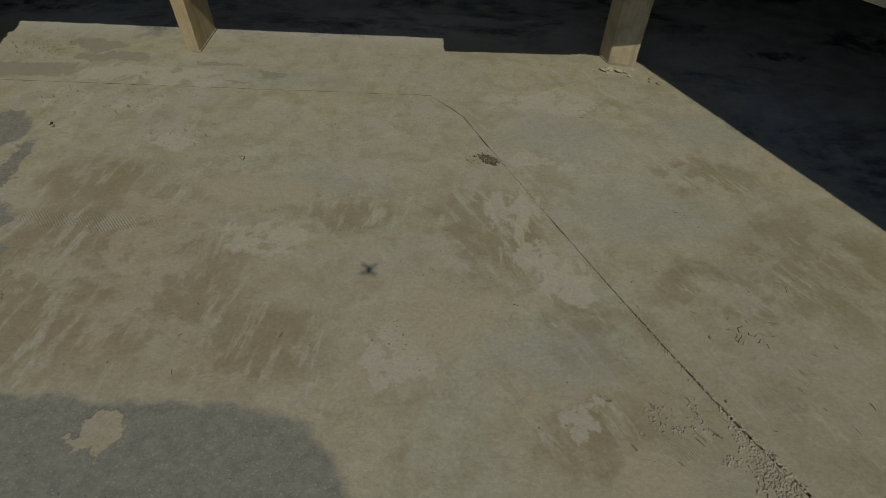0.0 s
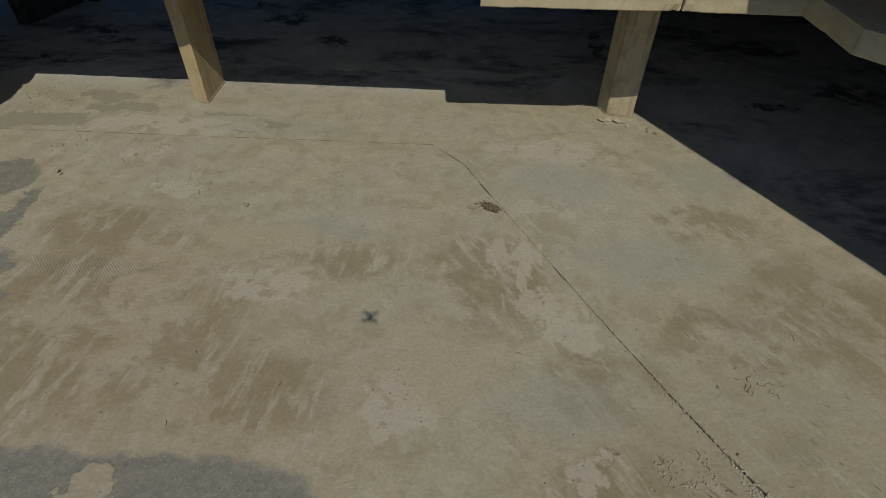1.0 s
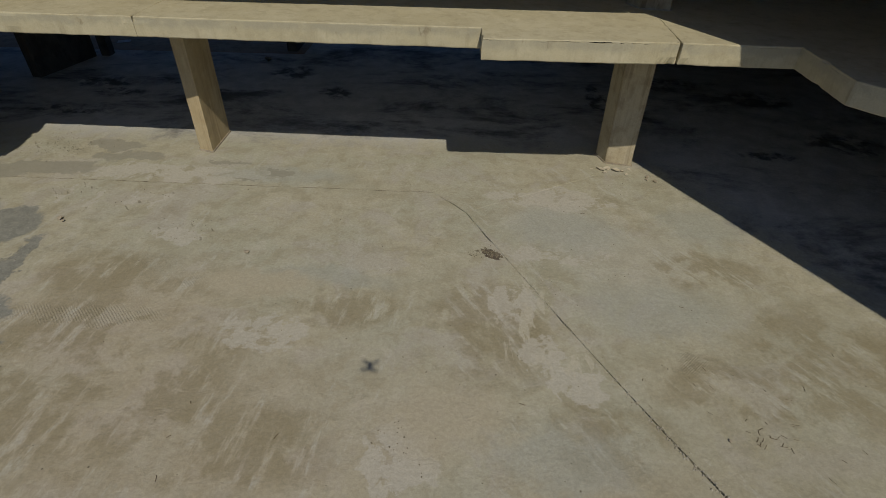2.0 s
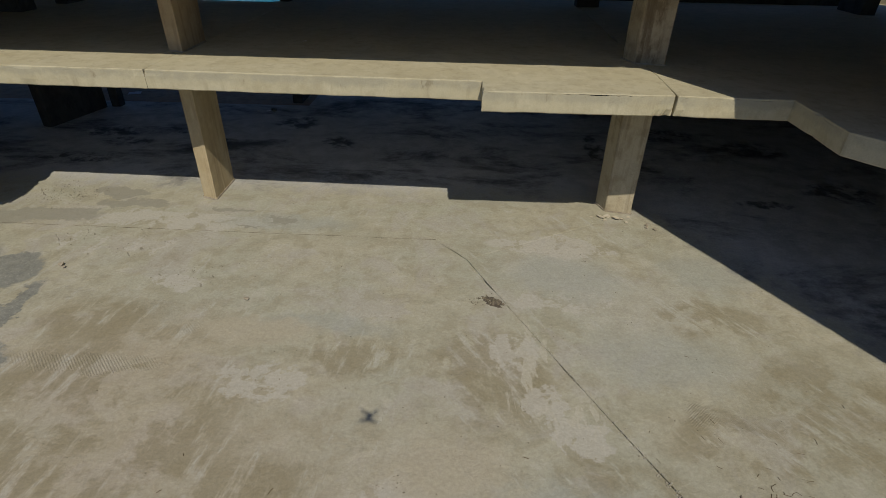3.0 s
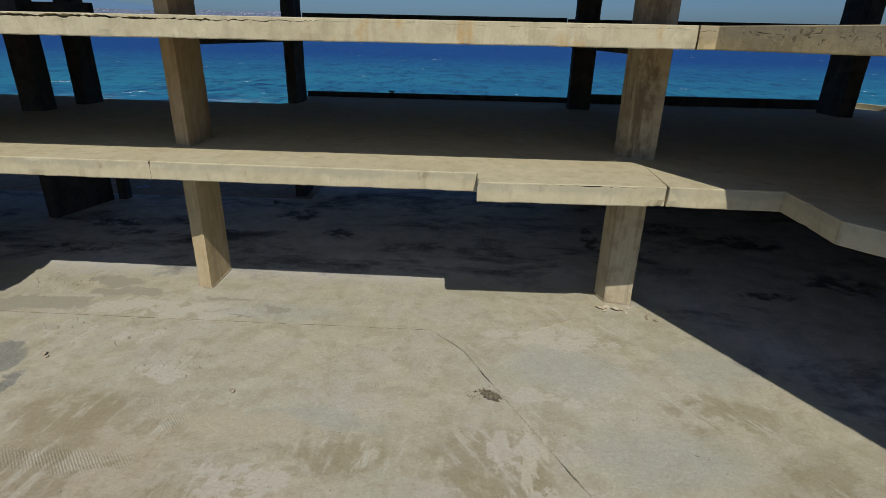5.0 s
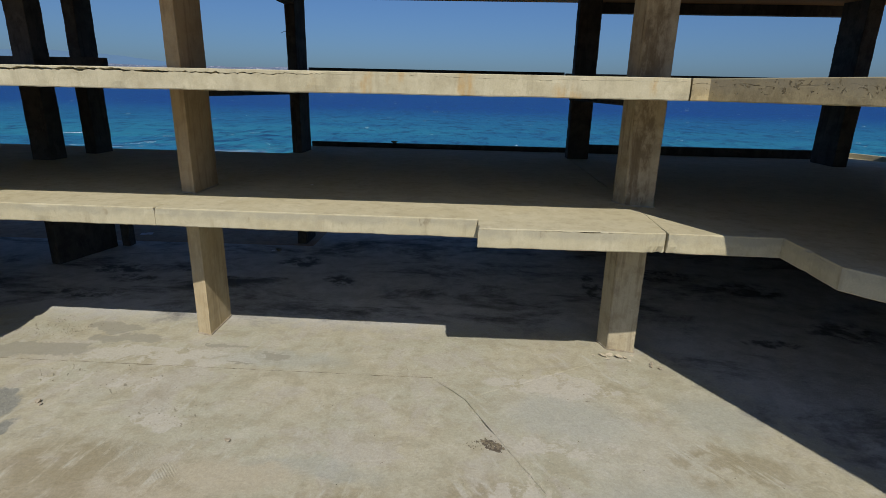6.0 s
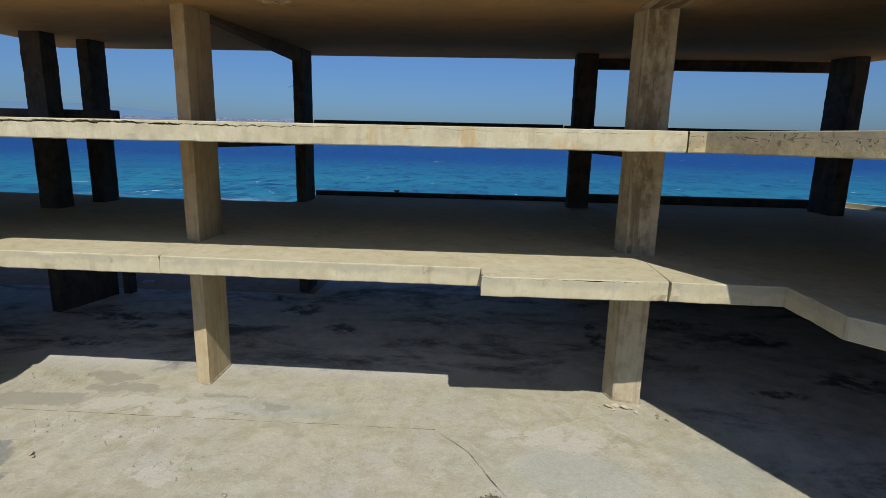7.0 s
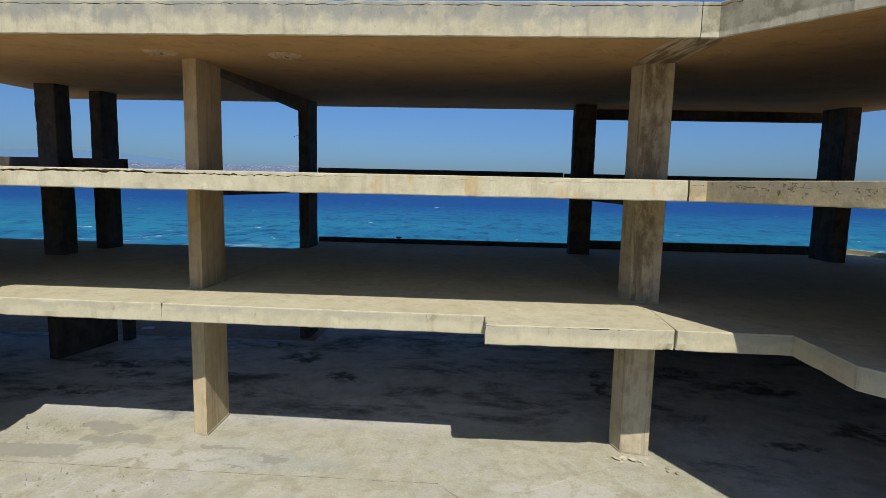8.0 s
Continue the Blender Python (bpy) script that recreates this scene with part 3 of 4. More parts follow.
def block_mesh(x0, x1, y0, y1, z0, z1, turn=0.0, chamfer=0.02, wear=1.0, step=0.22, seed=0.0, skew=(0.0, 0.0)):
    """An upright cast block with chamfered, uneven edges; skew leans its plan along x and y."""
    bm = bmesh.new()
    cx, cy, hx, hy, c = (x0 + x1) / 2, (y0 + y1) / 2, (x1 - x0) / 2, (y1 - y0) / 2, chamfer
    loop = [(-hx + c, -hy), (hx - c, -hy), (hx, -hy + c), (hx, hy - c), (hx - c, hy), (-hx + c, hy), (-hx, hy - c), (-hx, -hy + c)]
    t = Matrix.Rotation(radians(turn), 2) @ Matrix(((1.0, skew[0]), (skew[1], 1.0)))
    k = max(1, round((z1 - z0) / step))
    rings = []
    for j in range(k + 1):
        z = z0 + (z1 - z0) * j / k
        ring = []
        for x, y in loop:
            q = t @ Vector((x, y))
            q = Vector((cx + q.x, cy + q.y, z))
            d = shake(q, 0.6, 0.004 * wear, seed) + shake(q, 0.16, 0.007 * wear, seed)
            ring.append(bm.verts.new(q + Vector((d.x, d.y, 0))))
        rings.append(ring)
    for a, b in zip(rings, rings[1:]):
        for i in range(8):
            bm.faces.new((a[i], a[(i + 1) % 8], b[(i + 1) % 8], b[i]))
    bm.faces.new(list(reversed(rings[0])))
    bm.faces.new(rings[-1])
    return bm


def pillar(x0, x1, y0, y1, z0, z1, skew=(0.0, 0.0), material=None, label="", seed=0.0):
    bm = block_mesh(x0, x1, y0, y1, z0, z1, 0, 0.022, 2.4 if material is SHADE_CONCRETE else 1.0, 0.22, seed, skew)
    ob = part("pillar", bm, material or PILLAR)
    if material is not SHADE_CONCRETE:
        foot = block_mesh(x0 - 0.035, x1 + 0.035, y0 - 0.035, y1 + 0.035, z0 - 0.02, z0 + 0.035, 0, 0.05, 3.0, 0.02, seed, skew)
        for v in foot.verts:
            v.co += shake(v.co, 0.2, 0.02, seed)
        part("mortar_foot", foot, RUBBLE, ob)
    return tagged(ob, label or "bare concrete pillar between two floor slabs, coloured dark for shade", "pillar", "concrete pillars")


def stone_mesh(bm, place, size, flat=0.6):
    m = Matrix.LocRotScale(place, Euler((random.uniform(-0.2, 0.2), random.uniform(-0.2, 0.2), random.uniform(0, 6))), (size, size * random.uniform(0.6, 1), size * flat))
    made = bmesh.ops.create_icosphere(bm, subdivisions=1, radius=0.5, matrix=m)
    for v in made["verts"]:
        v.co += shake(v.co, size * 0.6, size * 0.22, 3.0)


# ---------------------------------------------------------------- heights
S1, S2, S3 = (3.67, 4.10), (6.75, 7.17), (9.90, 10.58)
FRONT, CUT = 10.95, 11.72         # lines of the slab edges over the court
REAR = 26.3


def soffit3(x, y):
    return S3[0] + (y - FRONT) * 0.053


def roof_top(x, y):
    return S3[1] + (y - FRONT) * 0.053


# ---------------------------------------------------------------- ground, sea and distance
def ground():
    bm = bmesh.new()
    xs = [-4500, -600, -150, -60, -30, -15, 0, 15, 30, 60, 150, 600, 4500]
    ys = [-4500, -600, -100, -30, -10, 5, 20, 24, 28, 33, 38, 44, 52, 62, 80]
    hs = {33: -0.6, 38: -1.8, 44: -3.6, 52: -5.2, 62: -6.6, 80: -8.0}
    grid = [[bm.verts.new((x, y, hs.get(y, -0.14) + random.uniform(-0.03, 0.02) * (y > 20))) for x in xs] for y in ys]
    for a, b in zip(grid, grid[1:]):
        for i in range(len(xs) - 1):
            bm.faces.new((a[i], a[i + 1], b[i + 1], b[i]))
    tagged(part("ground", bm, EARTH), "dry brown earth sloping down to the sea", "ground", kind="structure")


def sea():
    bm = bmesh.new()
    vs = [bm.verts.new(p) for p in ((-4900, 54, -6.0), (4900, 54, -6.0), (4900, 4900, -6.0), (-4900, 4900, -6.0))]
    bm.faces.new(vs)
    tagged(part("water", bm, SEA), "deep blue sea with small white wave crests", "sea", kind="structure")


def coast():
    bm = bmesh.new()
    n = 90
    rows = []
    for j, (y, k) in enumerate(((3600, 0.0), (3700, 0.35), (4100, 1.0), (4400, 0.5))):
        row = []
        for i in range(n):
            x = -4300 + 3700 * i / (n - 1)
            fade = min(1.0, max(0.0, (-760 - x) / 250))
            h = (146 + 16 * noise.noise(Vector((x / 700, 1.3, 0))) + 12 * noise.noise(Vector((x / 130, 4.3, 0))) ) * fade
            row.append(bm.verts.new((x, y, -6.5 + max(0.0, h) * k)))
        rows.append(row)
    for a, b in zip(rows, rows[1:]):
        for i in range(n - 1):
            bm.faces.new((a[i], a[i + 1], b[i + 1], b[i]))
    tagged(part("backdrop", bm, HILL), "far coast with a pale town, coloured blue for haze", "coast", kind="structure")


def far_ridge():
    bm = bmesh.new()
    n, rows = 80, []
    for y, k in ((4500, 0.0), (4560, 0.5), (4700, 1.0), (4850, 0.3)):
        row = []
        for i in range(n):
            x = -4850 + 4150 * i / (n - 1)
            h = 270 * min(1.0, max(0.0, (-2000 - x) / 1500)) ** 0.4 + 14 * noise.noise(Vector((x / 400, 2.0, 0))) + 6 * noise.noise(Vector((x / 90, 5.0, 0)))
            row.append(bm.verts.new((x, y, -6.5 + max(0.0, h) * k)))
        rows.append(row)
    for a, b in zip(rows, rows[1:]):
        for i in range(n - 1):
            bm.faces.new((a[i], a[i + 1], b[i + 1], b[i]))
    tagged(part("backdrop", bm, RIDGE), "faint mountain ridge, coloured blue for haze", "ridge", kind="structure")


ground()
sea()
coast()
far_ridge()


# ---------------------------------------------------------------- court floor
def court_floor():
    floor = tagged(holder("floor"), "dusty beige screeded concrete court floor with grey bare patches", "floor", kind="structure")
    main = [(-30, -14), (15.97, -14), (4.74, 2.44), (4.13, 3.35), (3.385, 4.635), (2.47, 6.315), (1.300, 8.57), (0.109, 10.88), (-0.21, 11.22), (-0.74, 11.772), (-30, 11.772)]
    side = [(16.03, -14), (34, -14), (34, 13.86), (4.91, 13.86), (3.65, 13.0), (1.79, 11.88), (0.112, 10.90), (1.3015, 8.572), (2.480, 6.320), (3.41, 4.645), (4.165, 3.365), (4.78, 2.46)]
    back = [(-30, 11.775), (-0.736, 11.775), (-0.18, 11.26), (0.11, 10.92), (1.79, 11.9), (3.65, 13.02), (4.91, 13.865), (34, 13.865), (34, 26.2), (-6.9, 26.2), (-6.9, 22.7), (-30, 22.2)]
    near = lambda p: -13 < p.x < 14 and -5 < p.y < 15
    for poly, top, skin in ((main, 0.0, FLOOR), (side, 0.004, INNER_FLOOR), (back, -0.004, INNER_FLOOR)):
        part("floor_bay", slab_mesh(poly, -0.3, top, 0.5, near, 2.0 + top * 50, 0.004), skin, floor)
    # dark strip laid along the long joint, standing in for the shade in its gap
    bm = bmesh.new()
    rows = []
    for k in range(420):
        x = -24 + 23.3 * k / 419
        w = 0.006 + 0.016 * noise.noise(Vector((x * 1.7, 3.0, 0))) + 0.012 * noise.noise(Vector((x * 7, 9.0, 0)))
        mid = 11.772 + 0.035 * noise.noise(Vector((x * 0.7, 1.0, 0))) + 0.016 * noise.noise(Vector((x * 5, 6.0, 0)))
        rows.append([bm.verts.new((x, mid + max(0.001, w) * u, z)) for u, z in ((-1.0, -0.03), (-0.7, 0.004), (0.7, 0.003), (1.0, -0.03))])
    for p, q in zip(rows, rows[1:]):
        for u in range(3):
            bm.faces.new((p[u], q[u], q[u + 1], p[u + 1]))
    part("joint_shade_strip", bm, DIRT_AND_SHADE, floor, "dark strip standing in for the shaded floor joint")


court_floor()


# ---------------------------------------------------------------- slabs
def crack1(p):
    """Broken crust under the nosing of the first slab."""
    if p.y > 11.1 and p.x < 4.5:
        return 0.07, 0.0004
    if p.x > 5.6:
        return 0.04, 0.0005 + 0.010 * max(0.0, noise.noise(Vector((p.x * 1.6, p.y * 1.6, 5.0))) + 0.15)
    broken = max(0.0, 1.0 - abs(p.x - 2.5) / 1.25) + 0.5 * max(0.0, 1.0 - abs(p.x - 0.45) / 0.25)
    return 0.030, 0.0015 + 0.020 * min(1.0, broken) * max(0.0, 0.55 + 0.9 * noise.noise(Vector((p.x * 2.1, 4.0, 0))))


def bite1(p, k):
    """Concrete broken off beside the joint and at the corner of the stepped edge."""
    r = abs(noise.noise(Vector((p.x * 13.0, p.y * 13.0, k * 2.0)))) + 0.25
    out = 0.0
    if p.y < 11.0 and 3.75 < p.x < 4.6:
        out = max(0.0, 0.11 - abs(p.x - 4.12) * 0.30) * r * (1.5 if k < 0.3 else 0.5)
    if p.y < 11.15 and p.x < 0.55:
        out = max(0.0, 0.06 - (p.x - 0.26) * 0.2) * r * (1.0 if k > 0.9 else 0.2)
    if 11.6 < p.y < 11.95 and abs(p.x + 7.2) < 0.7:
        out = max(0.0, 0.05 - abs(p.x + 7.2) * 0.13) * r * (1.0 if k > 0.9 else 0.1)
    return out


def crack2(p):
    """The long open crack along the edge of the second slab, closing towards the corner."""
    if p.y > 12.6:
        return 0.07, 0.0004
    return 0.07 + 0.012 * math.sin(p.x), max(0.0025, min(0.030, 0.030 - (p.x + 7.5) * 0.0055))


def flakes2(p):
    """Flaked crust below the top of the shaded edge."""
    n = noise.noise(Vector((p.x * 1.1, p.y * 1.1, 8.0)))
    return 0.12 + 0.09 * noise.noise(Vector((p.x * 1.7, p.y * 1.7, 3.0))), 0.001 + 0.009 * max(0.0, n)


def crack3(p):
    return 0.085, (0.008 if p.y < 12.6 else 0.0004)


def slabs():
    d2, d3 = Vector((0.475, -0.880)), Vector((0.55, -0.835))
    c2 = Vector((4.57, FRONT))
    # first storey
    s = tagged(holder("slab_first_storey"), "thick cast concrete floor slab with a stepped edge", "floor slab", kind="structure")
    w1 = Vector((6.47, 9.05)) + Vector((0.62, -0.785)) * 24
    front1 = [(-7.25, CUT + 0.05), (0.26, CUT - 0.05), (0.26, FRONT - 0.06), (4.168, FRONT), (4.192, 11.1), (4.215, 11.45), (4.240, 11.95), (4.26, 12.74), (4.26, REAR), (-7.25, REAR)]
    west1 = [(-12.42, CUT + 0.12), (-7.252, CUT + 0.05), (-7.252, REAR), (-7.72, REAR), (-7.72, 23.15), (-7.95, 22.80), (-15.5, 22.82), (-17.4, 23.4), (-30, 23.7), (-30, CUT + 0.12)]
    wing1 = [(4.212, FRONT), (6.5, FRONT - 0.03), (6.47, 9.05), tuple(w1), (36.8, w1.y), (18.0, 28.4), (17.6, REAR), (4.263, REAR), (4.263, 12.74), (4.243, 11.95), (4.224, 11.45), (4.212, 11.1)]
    left1 = [(-30, CUT + 0.08), (-30, -6), (-20, -6), (-11.95, 9.6), (-11.90, 10.2), (-12.06, 10.87), (-12.28, 11.4), (-12.40, CUT + 0.08)]
    for poly, seed in ((front1, 0.0), (west1, 0.5), (wing1, 1.0), (left1, 2.0)):
        part("slab_bay", slab_mesh(poly, S1[0], S1[1], 1.0, None, seed, 0.014, crack1, 0.06, bite1), FIRST_SLAB, s)
    # second storey
    s = tagged(holder("slab_second_storey"), "cast concrete floor slab with a cracked cream edge", "floor slab", kind="structure")
    a = c2 + d2 * 24
    front2 = [(-11.58, FRONT), (4.21, FRONT), (4.236, 12.74), (4.236, REAR), (-30, REAR), (-30, FRONT)]
    wing2 = [(4.24, FRONT), tuple(c2), tuple(a), (27, a.y), (26.6, 14.8), (18.0, 25.0), (17.6, REAR), (4.242, REAR), (4.242, 12.74)]
    left2 = [(-30, FRONT - 0.04), (-30, -4), (-16.5, -4), (-12.4, 8.8), (-11.62, FRONT - 0.04)]
    for poly, seed in ((front2, 3.0), (wing2, 4.0), (left2, 5.0)):
        part("slab_bay", slab_mesh(poly, S2[0], S2[1], 0.5 if seed == 4.0 else 1.2, None, seed, 0.014, flakes2 if seed == 4.0 else crack2, 0.05), SPALLED if seed == 4.0 else SECOND_SLAB, s)
    # roof
    s = tagged(holder("slab_roof"), "cast concrete roof slab with a deep weathered edge", "roof slab", kind="structure")
    a = c2 + d3 * 24
    front3 = [(-17.3, FRONT), (4.22, FRONT), (4.23, 12.74), (4.23, REAR), (-8.2, REAR), (-8.2, 24.4), (-18.9, 24.4), (-17.8, 21.1), (-17.45, 19.0)]
    wing3 = [(4.235, FRONT), tuple(c2), tuple(a), (27, a.y), (22, 12), (17.6, 19.5), (17.3, REAR), (4.236, REAR), (4.236, 12.74)]
    for poly, seed in ((front3, 6.0), (wing3, 7.0)):
        part("slab_bay", slab_mesh(poly, soffit3, roof_top, 1.0, None, seed, 0.03, crack3), ROOF_WING if seed == 7.0 else ROOF_EDGE, s)


slabs()


def ceiling():
    bm = bmesh.new()
    d3 = Vector((0.55, -0.835))
    a = Vector((4.62, FRONT + 0.05)) + d3 * 23.8
    outline = [(-17.2, FRONT + 0.05), (4.58, FRONT + 0.05), (a.x, a.y), (26.9, a.y), (21.9, 12), (17.5, 19.5), (17.2, REAR - 0.05), (-8.15, REAR - 0.05), (-8.15, 24.35), (-18.75, 24.35), (-17.7, 21.1), (-17.35, 19.0)]
    cols = []
    for dz in (-0.012, 0.004):
        cols.append([bm.verts.new((x, y, soffit3(x, y) + dz)) for x, y in outline])
    n = len(outline)
    bm.faces.new(list(reversed(cols[0])))
    bm.faces.new(cols[1])
    for i in range(n):
        bm.faces.new((cols[0][i], cols[0][(i + 1) % n], cols[1][(i + 1) % n], cols[1][i]))
    tagged(part("ceiling", bm, CEILING), "warm ochre-brown concrete soffit with a leak stain and scrapes", "ceiling", kind="structure")


ceiling()


# ---------------------------------------------------------------- pillars
def pillars():
    storeys = ((0.0, S1[0] + 0.03), (S1[1] - 0.01, S2[0] + 0.03))
    for i, (z0, z1) in enumerate(storeys + ((S2[1] - 0.01, 10.12),)):
        pillar(-7.63, -7.19, 13.61, 15.03, z0, z1, (-0.02, -0.36), PILLAR if i else PALE_PILLAR, "thin deep bare concrete pillar at the court edge", i)
        pillar(3.945, 4.655, 13.67, 14.22, z0, z1, (-0.30, -0.20), STREAKED_PILLAR if i else WORN_PILLAR, "broad streaked concrete pillar at the court corner", i + 3)
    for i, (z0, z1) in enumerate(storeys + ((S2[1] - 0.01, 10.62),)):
        pillar(-7.68, -7.27, 23.0, 24.4, z0, z1, (0, 0), SHADE_CONCRETE, "concrete pillar on the seaward edge, coloured dark for shade", i + 6)
        pillar(4.22, 5.11, 23.6, 24.2, z0, z1, (0, 0), SHADE_CONCRETE, "concrete pillar on the seaward edge, coloured dark for shade", i + 9)
        pillar(15.2, 15.78, 23.3, 24.9, z0, z1, (0, 0), SHADE_CONCRETE, "concrete pillar on the seaward edge, coloured dark for shade", i + 12)
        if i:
            pillar(-15.96, -15.2, 18.8, 19.56, z0, z1 - 0.2 * (i > 1), (0, 0), SHADE_CONCRETE, "concrete pillar inside the shell, coloured dark for shade", i + 15)
            pillar(-15.47, -14.99, 20.9, 21.91, z0, z1 - 0.1 * (i > 1), (0, 0), SHADE_CONCRETE, "concrete pillar inside the shell, coloured dark for shade", i + 18)
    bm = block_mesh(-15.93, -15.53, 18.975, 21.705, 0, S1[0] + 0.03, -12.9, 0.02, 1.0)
    tagged(part("wall_pier", bm, SHADE_CONCRETE), "long concrete wall pier under the slab, coloured dark for shade", "wall pier", kind="structure")
    pillar(-15.10, -14.72, 21.7, 22.1, 0, S1[0] + 0.03, (0, 0), SHADE_CONCRETE)


pillars()


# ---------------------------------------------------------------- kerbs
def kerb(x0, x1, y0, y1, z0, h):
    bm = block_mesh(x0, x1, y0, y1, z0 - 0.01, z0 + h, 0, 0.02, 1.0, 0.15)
    tagged(part("kerb", bm, SHADE_CONCRETE), "low concrete upstand along the slab's seaward edge, coloured dark for shade", "kerb", "slab kerbs")


kerb(-7.71, 4.75, 26.0, 26.25, S1[1], 0.22)
kerb(5.3, 16.3, 26.0, 26.25, S1[1], 0.40)
kerb(-7.71, 4.2, 26.0, 26.25, S2[1], 0.56)
kerb(4.26, 16.3, 26.0, 26.25, S2[1], 0.52)
kerb(16.34, 17.5, 26.0, 26.25, S2[1], 0.50)
kerb(-23.0, -13.45, 19.9, 20.15, S2[1], 0.55)


def outer_kerb():
    bm = block_mesh(19.75 - 3.5, 19.75 + 3.5, 24.15, 24.35, S1[1] - 0.01, S1[1] + 0.23, -64.0, 0.02, 1.0, 0.12)
    tagged(part("kerb", bm, SLAB_FLOOR), "low pale sunlit concrete upstand on the terrace edge", "kerb", "slab kerbs")


outer_kerb()


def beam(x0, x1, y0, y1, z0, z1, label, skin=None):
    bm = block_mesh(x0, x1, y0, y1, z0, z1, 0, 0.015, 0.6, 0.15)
    tagged(part("beam", bm, skin or SHADE_CONCRETE), label, "beam", "ceiling beams", "structure")


beam(-7.62, -7.25, 15.08, 22.95, 6.55, 6.77, "concrete tie beam under the second slab, coloured dark for shade")
beam(4.08, 4.45, 14.3, 23.55, 6.55, 6.77, "concrete tie beam under the second slab, coloured dark for shade")
beam(-7.66, -7.29, 15.08, 22.95, 10.02, 10.56, "dark brown concrete tie beam under the roof slab", DARK_BROWN)
beam(5.15, 16.2, 25.9, 26.26, 10.25, 10.75, "concrete edge beam over the seaward opening, coloured dark for shade")
beam(16.22, 17.25, 25.9, 26.26, 10.38, 10.75, "concrete edge beam over the seaward opening, coloured dark for shade")


def closing_walls():
    """Unseen plain walls added to close and darken the ground storey's back and sides."""
    for name, box, turn in (("added_wall_north", (4.3, 17.5, 25.9, 26.15), 0), ("added_wall_northeast", (7.0, 44.0, 9.67, 9.93), -64.0), ("added_wall_east", (33.75, 34.0, -13.5, -6.5), 0), ("added_wall_west", (-24.3, -24, -6, 22.0), 0)):
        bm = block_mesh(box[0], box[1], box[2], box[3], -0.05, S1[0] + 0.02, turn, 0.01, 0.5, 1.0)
        tagged(part(name, bm, SHADE_CONCRETE), "added plain concrete wall, coloured dark to shade the ground storey", "wall", kind="structure")


closing_walls()


# ---------------------------------------------------------------- small things
def ceiling_rose(x, y, seed):
    """A rough torn ring of plaster on the soffit where a lamp hung; a dark plug stands in for the shaded socket hole.
    """
    thing = tagged(holder("ceiling_rose", (x, y, soffit3(x, y) - 0.012)), "round torn plaster ring on the brown soffit", "ceiling rose", "ceiling roses")
    bm = bmesh.new()
    prof = [(0.07, 0.003), (0.10, -0.05), (0.15, -0.07), (0.20, -0.03), (0.26, -0.065), (0.31, -0.035), (0.34, 0.004)]
    k, rings = 36, []
    for i in range(k):
        a = math.tau * i / k
        ring = []
        for p, h in prof:
            n = noise.noise(Vector((2.2 * math.cos(a), 2.2 * math.sin(a), seed + p * 4)))
            r = p * (1 + 0.30 * n)
            ring.append(bm.verts.new((1.1 * r * math.cos(a), 0.8 * r * math.sin(a), h * (1 + 1.3 * noise.noise(Vector((5 * math.cos(a), 5 * math.sin(a), seed + p * 15)))))))
        rings.append(ring)
    for i in range(k):
        p, q = rings[i], rings[(i + 1) % k]
        for j in range(len(prof) - 1):
            bm.faces.new((p[j], q[j], q[j + 1], p[j + 1]))
    part("ring", bm, EARTH, thing, "brown torn plaster rim")
    bm = bmesh.new()
    hub = bm.verts.new((0.02, 0.0, -0.045))
    rim = [bm.verts.new((0.19 * (1 + 0.5 * noise.noise(Vector((math.cos(a) * 1.7, math.sin(a) * 1.7, seed)))) * math.cos(a),
                         0.14 * (1 + 0.5 * noise.noise(Vector((math.cos(a) * 1.7, math.sin(a) * 1.7, seed)))) * math.sin(a), -0.03 - 0.03 * abs(noise.noise(Vector((3 * math.cos(a), 3 * math.sin(a), seed)))))) for a in (math.tau * i / 24 for i in range(24))]
    top = [bm.verts.new((v.co.x * 1.04, v.co.y * 1.04, 0.002)) for v in rim]
    for i in range(24):
        bm.faces.new((hub, rim[(i + 1) % 24], rim[i]))
        bm.faces.new((rim[i], rim[(i + 1) % 24], top[(i + 1) % 24], top[i]))
    part("plaster_core", bm, PALE_RUBBLE, thing, "pale broken plaster")
    bm = bmesh.new()
    bmesh.ops.create_cone(bm, cap_ends=True, segments=16, radius1=0.05, radius2=0.045, depth=0.02, matrix=Matrix.Translation((0.05, 0, -0.06)))
    part("socket", bm, SHADE_CONCRETE, thing, "dark plug, the socket hole's shade put into its colour")


ceiling_rose(-7.59, 12.69, 1.0)
ceiling_rose(-4.66, 12.91, 5.0)


def rebar(x, y, z, reach):
    """A rusty bar end sticking out of a pillar."""
    cu = bpy.data.curves.new("rebar", "CURVE")
    cu.dimensions, cu.bevel_depth, cu.bevel_resolution = "3D", 0.007, 2
    sp = cu.splines.new("POLY")
    sp.points.add(4)
    for k, pt in enumerate(sp.points):
        u = k / 4
        pt.co = (x + reach * u - 0.03 * (reach > 0), y - 0.03 * u, z - 0.05 * u * u + 0.015 * math.sin(u * 5), 1)
    ob = new("rebar_end", cu)
    cu.materials.append(DRAIN)
    tagged(ob, "short rusty reinforcing bar sticking out of a pillar", "rebar")


rebar(-7.65, 23.05, 9.0, -0.24)


